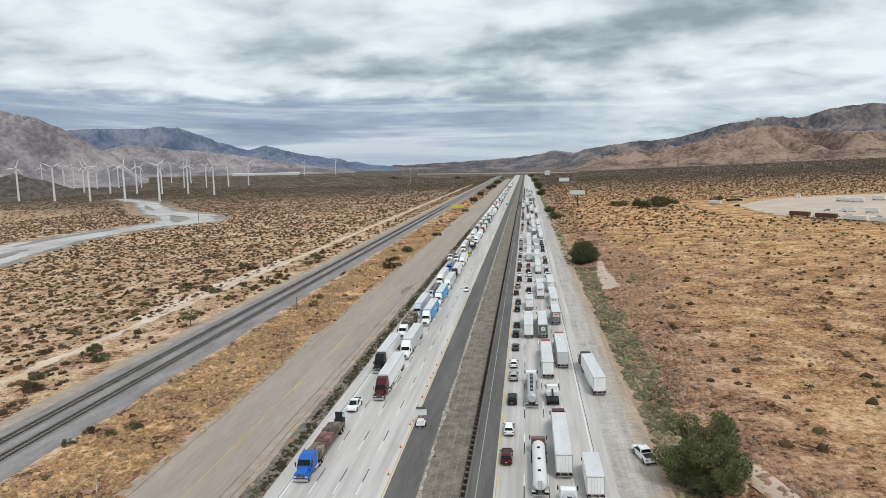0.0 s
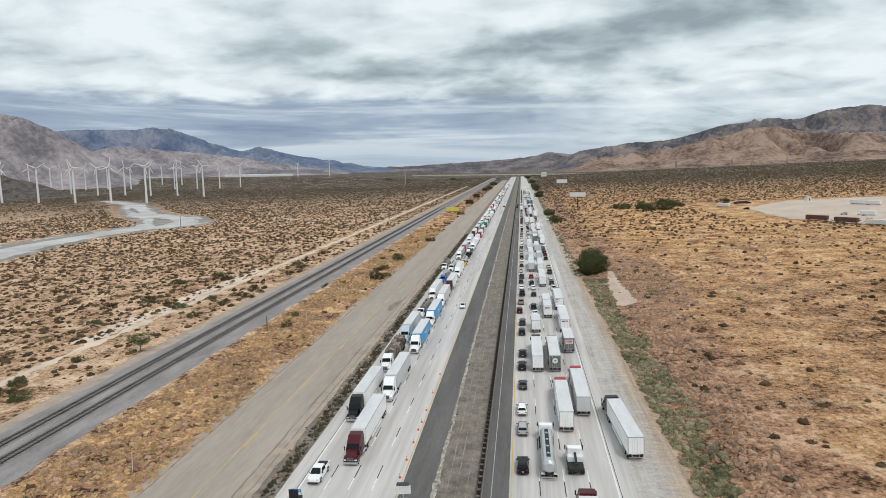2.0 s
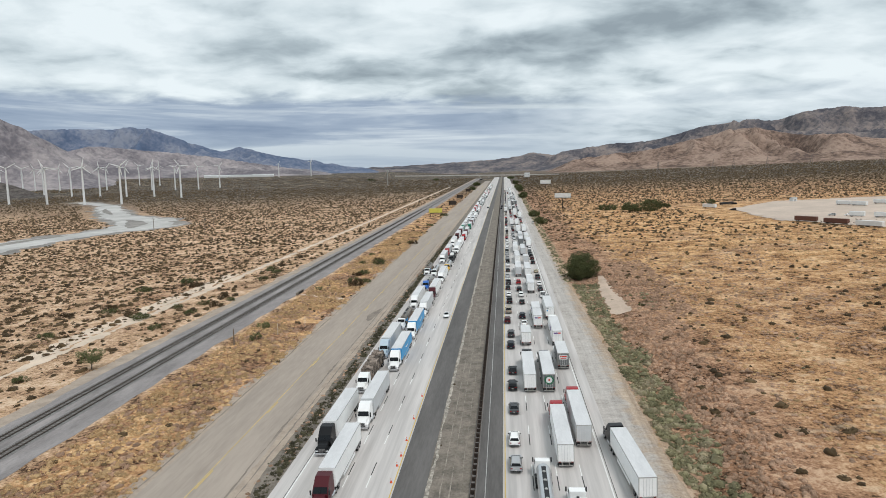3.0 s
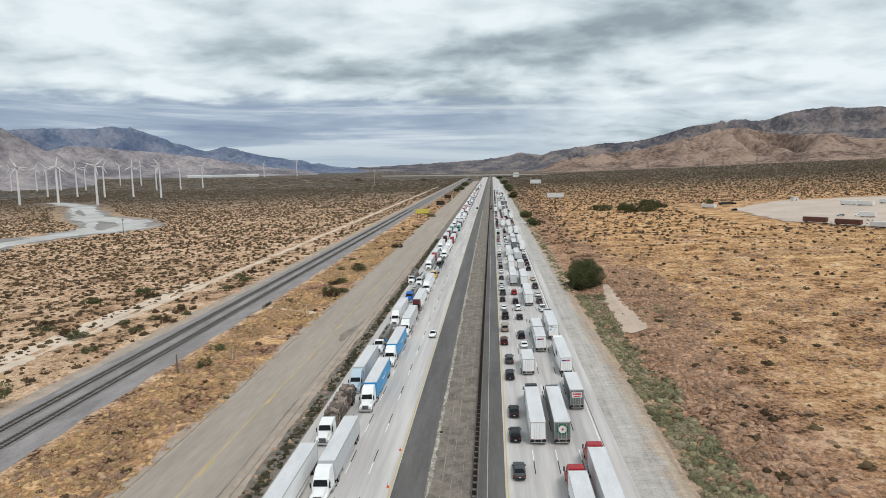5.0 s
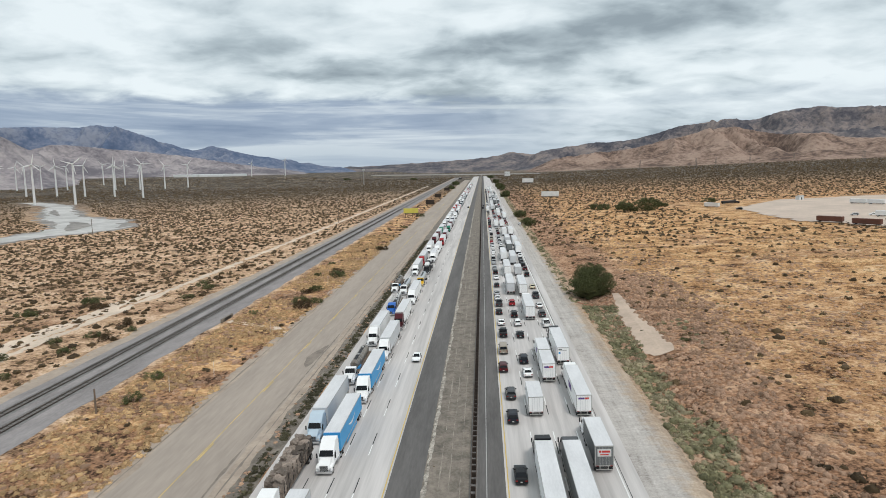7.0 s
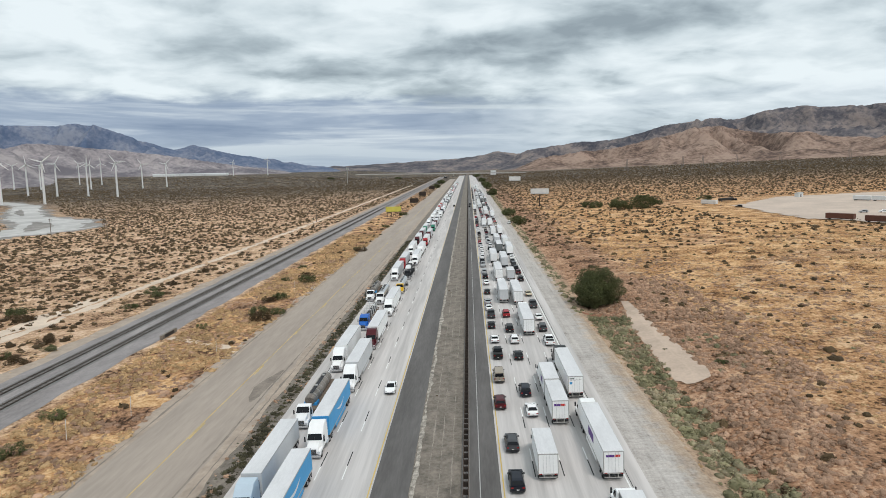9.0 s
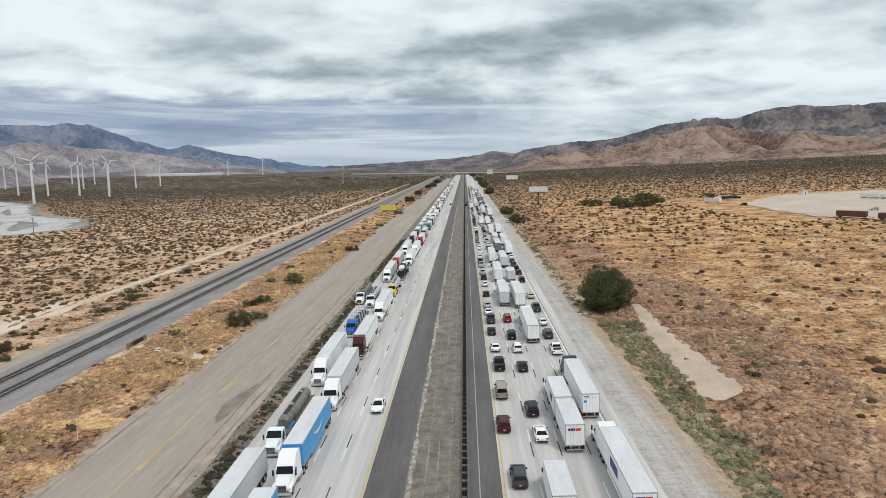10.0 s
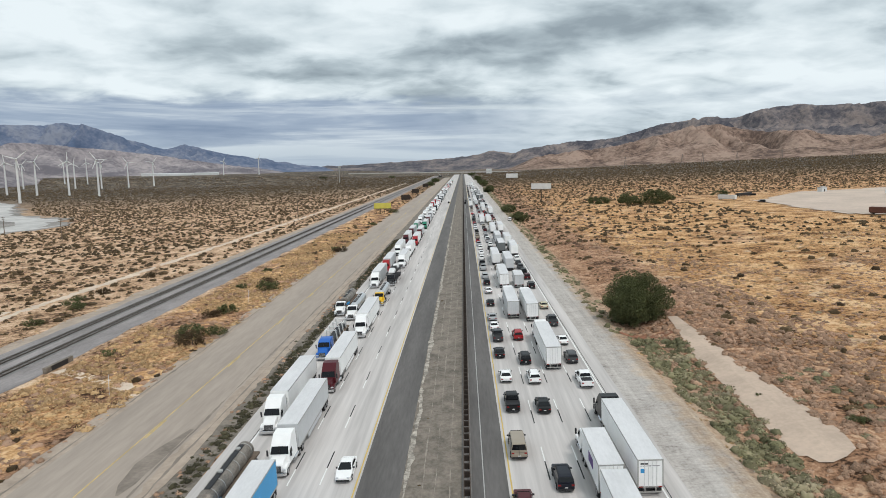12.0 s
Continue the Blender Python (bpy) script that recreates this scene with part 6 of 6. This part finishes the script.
# ---- plants ----
def cloud_mesh(name, centres, n, leaf, mat, rng, droop=0.0, inner=0.55, mound=0, core=0.8):
    """Small blades round many centres: rows of x, y, z, radius across, height; n blades each."""
    c = np.repeat(centres, n, axis=0)
    k = len(c)
    d = rng.normal(size=(k, 3))
    d /= np.linalg.norm(d, axis=1, keepdims=True)
    d[:, 2] = np.abs(d[:, 2]) if droop == 0 else d[:, 2]
    rad = inner + (1 - inner) * rng.random((k, 1)) ** 0.6
    mid = c[:, :3] + d * rad * np.c_[c[:, 3], c[:, 3], c[:, 4]]
    size = (leaf * c[:, 3])[:, None, None] * (0.6 + 0.8 * rng.random((k, 1, 1)))
    tri = rng.normal(size=(k, 3, 3))
    tri -= tri.mean(axis=1, keepdims=True)
    tri /= np.linalg.norm(tri, axis=2, keepdims=True) + 1e-6
    tri[:, :, 2] *= 0.75
    if droop:
        tri[:, 0, 2] -= droop
    v = (mid[:, None, :] + tri * size).reshape(-1, 3)
    faces = np.arange(len(v)).reshape(-1, 3)
    if mound:
        # a lumpy core under the twigs
        rings = ((0.98, 0.0), (0.92, 0.42), (0.58, 0.78)) if mound > 6 else ((0.95, 0.0), (0.75, 0.6))
        m = len(rings) * mound + 1
        a = 2 * np.pi * (np.arange(mound)[None, :] + 0.5 * np.arange(len(rings))[:, None]) / mound
        shape = np.concatenate([np.stack([np.cos(a) * np.array([r for r, _ in rings])[:, None], np.sin(a) * np.array([r for r, _ in rings])[:, None], 0 * a + np.array([z for _, z in rings])[:, None]], -1).reshape(-1, 3), [[0, 0, 0.95]]])
        q = len(centres)
        body = shape[None] * (core + 0.2 * core * rng.normal(size=(q, m, 1))) * np.stack([centres[:, 3], centres[:, 3], centres[:, 4]], -1)[:, None, :] * (1 + 0.18 * rng.normal(size=(q, 1, 3))) + centres[:, None, :3]
        tri_of = []
        for k2 in range(len(rings) - 1):
            for i in range(mound):
                j = (i + 1) % mound
                p0, p1, p2, p3 = k2 * mound + i, k2 * mound + j, (k2 + 1) * mound + j, (k2 + 1) * mound + i
                tri_of += [(p0, p1, p3), (p1, p2, p3)]
        top = (len(rings) - 1) * mound
        tri_of += [(top + i, top + (i + 1) % mound, m - 1) for i in range(mound)]
        faces = np.concatenate([faces, (np.array(tri_of)[None] + (np.arange(q) * m)[:, None, None]).reshape(-1, 3) + len(v)])
        v = np.concatenate([v, body.reshape(-1, 3)])
    me = bpy.data.meshes.new(name)
    me.from_pydata(v.tolist(), [], faces.tolist())
    me.materials.append(mat)
    if mound:
        me.shade_smooth()
    return me


def tree(x, y, rx, ry, high, mat, label, seed, trunk=0.35, clumps=60, blades=70, leaf=0.28, skirt=0.25, droop=0.0, name="tree", category="tree", lumps=0.3):
    """A trunk with limbs and a crown of leaf clumps with gaps."""
    rng = np.random.default_rng(seed)
    root = thing(name, label, category, at=pose(x, y, land(x, y) - 0.15))
    limbs = tube((0, 0, 0), (0.2, 0.1, high * 0.38), trunk, trunk * 0.7, 10)
    ends = []
    for k in range(7):
        a = 2 * math.pi * k / 7 + rng.random()
        e = (math.cos(a) * rx * 0.5, math.sin(a) * ry * 0.5, high * (0.5 + 0.3 * rng.random()))
        tube((0.15, 0.1, high * (0.2 + 0.15 * rng.random())), e, trunk * 0.5, trunk * 0.12, 7, limbs)
    part("trunk", limbs, M["bark"], root, "forked brown trunk")
    rows = []
    while len(rows) < clumps:
        d = rng.normal(size=3)
        d /= np.linalg.norm(d)
        r = rng.random() ** 0.22
        p = d * r
        z = high * (skirt + (1 - skirt) * (0.5 + 0.46 * p[2]))
        s = (0.20 + 0.14 * rng.random()) * min(rx, ry) * (1.05 - 0.25 * abs(p[2]))
        lump = 1 + lumps * math.sin(3 * math.atan2(d[1], d[0]) + seed)
        rows.append((p[0] * rx * 0.85 * lump, p[1] * ry * 0.85 * lump, z - s * 0.3, s, s * 0.85))
    crown = new("crown", cloud_mesh("crown", np.array(rows), blades, leaf, mat, rng, droop or 1e-6, 0.45))
    crown.parent = root
    tagged(crown, "leafy crown with gaps")
    return root


tree(28.2, 90.6, 6.6, 6.2, 13.2, M["leaf"], "broad green pepper tree beside the gravel shoulder", 5, 0.4, 58, 850, 0.085, 0.06, 1.0)
tree(28.8, 297, 7.6, 6.4, 12.0, M["leaf_dark"], "large rounded dark green bush beside the highway", 8, 0.35, 130, 560, 0.085, 0.0, 0.8, lumps=0.1)
tree(-110.5, 187, 3.3, 3.1, 6.2, M["leaf"], "small green desert tree beside the railway", 11, 0.16, 26, 220, 0.15, 0.25)
for x, y, rx, ry, h, s in ((112, 606, 10, 8, 10, 1), (128, 604, 11, 9, 11, 2), (95, 628, 10, 6, 6.5, 3), (24.5, 905, 8, 8, 9, 4), (23.5, 1098, 8, 9, 10, 5), (26, 535, 5.5, 6, 6.5, 6), (24.0, 598, 5.5, 12, 7, 7), (24, 1240, 8, 10, 9, 8), (150, 640, 5, 4, 4, 9), (195, 655, 8, 4, 5, 10), (-250, 2250, 14, 8, 9, 11), (-500, 2300, 18, 8, 9, 12), (24, 1500, 9, 12, 10, 13), (-68, 1500, 10, 14, 9, 14), (-66, 1250, 8, 14, 8, 15), (20, 2000, 14, 10, 10, 16)):
    tree(x, y, rx, ry, h, M["leaf_dark"], "dark green tree standing in dry scrub", 20 + s, 0.25, 46, 170, 0.17, 0.02, lumps=0.12)
GREEN = ((-79, 225), (-79.4, 284.6))
for k, (x, y, r, h) in enumerate(((-64.8, 290, 3.6, 3.2), (-62.5, 297, 2.6, 2.3), (-66.5, 345, 3.4, 3.6), (-69, 352, 4.2, 3.0), (-76.5, 107.5, 2.2, 1.3), (-79.5, 104.5, 1.8, 1.1), (-112, 259, 3.2, 2.3), (-118, 262, 2.6, 2.0), (-131, 241, 3.6, 2.4), (-138, 246, 3.0, 2.2), (-76.5, 212, 2.2, 2.4), (-62.5, 640, 4, 3), (-60, 425, 3.4, 2.6), (-64, 430, 2.6, 2), (-115, 330, 3.0, 2.2),
                                 (-120, 380, 3, 2.2), (-116, 150, 3.2, 2.2), (-125, 160, 2.8, 2.0), (-118, 128, 3.4, 2.2), (-78, 380, 2.2, 1.7), (-63.5, 540, 3, 2.2), (-141, 300, 3.5, 2.4), (-150, 310, 4.5, 2.6), (-160, 290, 4, 2.4),
                                 (-164.5, 248, 3.0, 2.0), (-149.5, 220, 2.6, 1.8), (-149.5, 252, 3.0, 2.0), (-138.8, 157, 2.4, 1.7), (-122.6, 136, 2.6, 1.8), (-122.7, 178, 2.3, 1.7), (-122.6, 154.6, 2.6, 1.9), (-110.4, 268, 2.2, 1.6),
                                 (-125.7, 257, 2.6, 1.8), (-155.5, 259, 3.0, 2.0), (-117, 227, 2.4, 1.7), (-115.6, 247, 2.4, 1.8), (-116, 276, 2.8, 2.0), (-115.3, 313, 2.6, 1.8), (-120.6, 336, 2.6, 2.0), (-120.6, 352, 2.8, 2.0), (-123, 343, 2.2, 1.6),
                                 (-67, 295, 3.8, 3.4), (-71, 315, 2.8, 2.2), (-68.3, 318, 3.0, 2.4), (-76.5, 351, 2.2, 1.6), (-79, 225, 2.3, 2.4), (-79.4, 284.6, 1.7, 1.5), (-85, 100.5, 1.6, 1.2), (-84.2, 105.5, 1.6, 1.2),
                                 (41.5, 243, 1.4, 1.0), (34.1, 253.2, 0.6, 0.5))):
    tree(x, y, r, r * 0.9, h, M["leaf"] if (x, y) in GREEN else M["leaf_dark"] if k % 3 else M["creosote"], "bright green desert bush in dry grass" if (x, y) in GREEN else "dark desert bush in dry grass", 60 + k, 0.08, 22, 130, 0.18, 0.05, name="bush", category="bush")


def scatter(name, mat, label, zones, blades, leaf, seed, mound=8, core=0.8, inner=0.6):
    """Low plants over zones of (x0, x1, y0, y1, per square metre, smallest and largest radius, how tall for its width, keep)."""
    rng = np.random.default_rng(seed)
    rows = []
    for x0, x1, y0, y1, per, r0, r1, tall, keep in zones:
        n = int((x1 - x0) * (y1 - y0) * per)
        for x, y, r in zip(rng.uniform(x0, x1, n), rng.uniform(y0, y1, n), r0 + (r1 - r0) * rng.random(n) ** 1.8):
            if keep and not keep(x, y):
                continue
            rows.append((x, y, land(x, y) - 0.05, r, r * tall))
    ob = new(name, cloud_mesh(name, np.array(rows), blades, leaf, mat, rng, 0.0, inner, mound, core))
    return tagged(ob, label, "scrub", kind="stuff")


def patchy(scale, level, seed):
    return lambda x, y: noise.noise((x * scale, y * scale, seed)) + 0.5 * noise.noise((x * scale * 3, y * scale * 3, seed)) > level


def dry_land(x, y):
    """Outside the river bed, the track and the lot."""
    if 158 < x < 365 and 470 < y < 675:
        return False
    if -134 < x < -127.5 and y < 1500:
        return False
    if x < -300:
        for (xa, ya), (xb, yb) in zip(RIVER, RIVER[1:]):
            d = Vector((xb - xa, yb - ya))
            f = min(1.0, max(0.0, Vector((x - xa, y - ya)).dot(d) / d.length_squared))
            if math.hypot(x - xa - d.x * f, y - ya - d.y * f) < 40:
                return False
    return True


RIVER = [(-300, 180), (-360, 330), (-402, 440), (-412, 520), (-400, 590), (-372, 640), (-430, 730), (-520, 810), (-620, 940), (-720, 1080), (-860, 1200)]

APRON = [(34.2, 233), (34.3, 250), (34.3, 268), (35.6, 284), (36.4, 297)]


def off_apron(x, y):
    """Clear of the two washed aprons."""
    if 31 < x < 41 and 82 < y < 105:
        return False
    for (xa, ya), (xb, yb) in zip(APRON, APRON[1:]):
        if ya <= y <= yb:
            f = (y - ya) / (yb - ya)
            return abs(x - xa - (xb - xa) * f) > 3.5 - 2.5 * (y - 233) / 64
    return True


scatter("creosote_scrub", M["creosote"], "dark creosote bushes dotted over the near plain", [
    (-137.5, -133.5, 70, 420, 0.10, 0.5, 1.4, 0.8, dry_land), (-420, -136, 90, 420, 0.088, 0.5, 1.45, 0.72, dry_land), (-127.5, -110, 70, 420, 0.06, 0.4, 1.5, 0.8, None), (-82, -61, 60, 420, 0.010, 0.4, 1.1, 0.8, None),
    (46, 260, 80, 420, 0.017, 0.4, 1.35, 0.85, None), (30, 50, 60, 420, 0.016, 0.5, 1.3, 0.8, off_apron), (-14.2, -12.8, 60, 400, 0.03, 0.15, 0.4, 1, None)], 26, 0.22, 1)
scatter("creosote_scrub", M["creosote"], "dark creosote bushes over the middle plain", [
    (-640, -136, 420, 900, 0.055, 0.7, 1.8, 0.8, dry_land), (-127, -110, 420, 900, 0.05, 0.7, 1.6, 0.8, None), (-82, -61, 420, 1200, 0.02, 0.5, 1.6, 0.9, None), (26, 520, 420, 900, 0.036, 0.7, 1.7, 0.8, dry_land)], 6, 0.3, 2, 6)
scatter("creosote_scrub", M["creosote"], "dark creosote bushes over the far plain", [
    (-1700, -110, 1700, 2450, 0.006, 1.4, 3.2, 0.8, None), (40, 1500, 1700, 2450, 0.006, 1.4, 3.2, 0.8, None), (-1100, -110, 900, 1700, 0.018, 1.0, 2.4, 0.8, dry_land), (26, 1000, 900, 1700, 0.02, 1.0, 2.4, 0.8, None), (520, 900, 500, 900, 0.009, 1.0, 2.2, 0.8, None), (-900, -640, 500, 900, 0.008, 1.0, 2.2, 0.8, dry_land)], 2, 0.4, 3, 5)
scatter("dry_scrub", M["dry_scrub"], "low rust brown weeds along the ditch and fields", [
    (30, 58, 60, 228, 1.1, 0.3, 0.85, 0.9, lambda x, y: x < 44 + 12 * noise.noise((y * 0.02, x * 0.04, 0))), (27, 64, 228, 330, 1.0, 0.3, 0.85, 0.85, lambda x, y: off_apron(x, y) and x < 54 + 16 * noise.noise((y * 0.02, x * 0.03, 4))), (43, 120, 60, 360, 0.22, 0.25, 0.75, 0.6, patchy(0.03, -0.2, 21)), (23.8, 27, 60, 300, 0.5, 0.3, 0.9, 0.6, patchy(0.06, -0.1, 22)), (-42.4, -39.2, 60, 420, 0.5, 0.2, 0.55, 0.7, patchy(0.05, -0.2, 23)), (24, 70, 330, 700, 0.06, 0.5, 1.1, 0.6, None), (44, 220, 80, 420, 0.07, 0.3, 0.8, 0.6, patchy(0.02, -0.15, 8)), (-83, -61.5, 60, 420, 0.40, 0.3, 0.9, 0.7, patchy(0.05, -0.15, 2)), (-300, -136, 90, 420, 0.07, 0.3, 0.9, 0.6, dry_land)], 52, 0.13, 4, 8, 0.8, 0.7)
scatter("straw_grass", M["straw"], "tufts of dry golden grass", [
    (50, 220, 70, 430, 0.17, 0.3, 0.9, 0.5, patchy(0.015, -0.3, 5)), (-83, -61, 60, 500, 0.75, 0.35, 1.15, 0.8, patchy(0.04, -0.35, 6)), (-127, -110, 70, 420, 0.06, 0.3, 0.6, 0.5, None), (-300, -136, 90, 420, 0.06, 0.3, 0.8, 0.5, dry_land), (22.8, 27, 60, 300, 0.35, 0.2, 0.5, 0.6, patchy(0.05, -0.1, 12)), (-84.5, -82.5, 60, 500, 0.5, 0.2, 0.5, 0.6, None), (-110, -107.5, 60, 500, 0.4, 0.2, 0.5, 0.6, None)], 34, 0.17, 5, 7, 0.6, 0.62)
scatter("green_scrub", M["green_scrub"], "grey-green scrub in the roadside ditch", [
    (23.4, 37, 60, 285, 1.25, 0.4, 1.2, 0.85, lambda x, y: off_apron(x, y) and 23.9 + 0.9 * noise.noise((y * 0.06, 2, 0)) < x < 31.0 + 5.0 * noise.noise((y * 0.05, x * 0.1, 0))), (21.0, 25.5, 285, 900, 0.20, 0.4, 1.2, 0.8, None), (38, 48, 232, 262, 0.09, 0.5, 1.0, 0.7, None), (60, 120, 90, 300, 0.004, 0.4, 0.8, 0.8, None)], 76, 0.15, 6, 8, 0.76, 0.64)
scatter("roadside_weeds", M["dark_weed"], "dark weeds in a ragged row between the roads", [(-41.0, -38.9, 60, 460, 2.7, 0.22, 0.75, 0.95, patchy(0.03, -0.45, 4)), (-42.6, -41.0, 60, 420, 0.35, 0.15, 0.45, 0.8, patchy(0.08, 0.0, 7))], 40, 0.16, 16, 7, 0.66, 0.62)
scatter("loose_stones", M["kerb_dirt"], "loose pale stones on the median edge", [(-14.8, -13.6, 75, 320, 0.9, 0.06, 0.2, 0.6, None), (21.5, 24.5, 60, 320, 0.25, 0.06, 0.22, 0.7, None)], 1, 0.5, 7, 5)
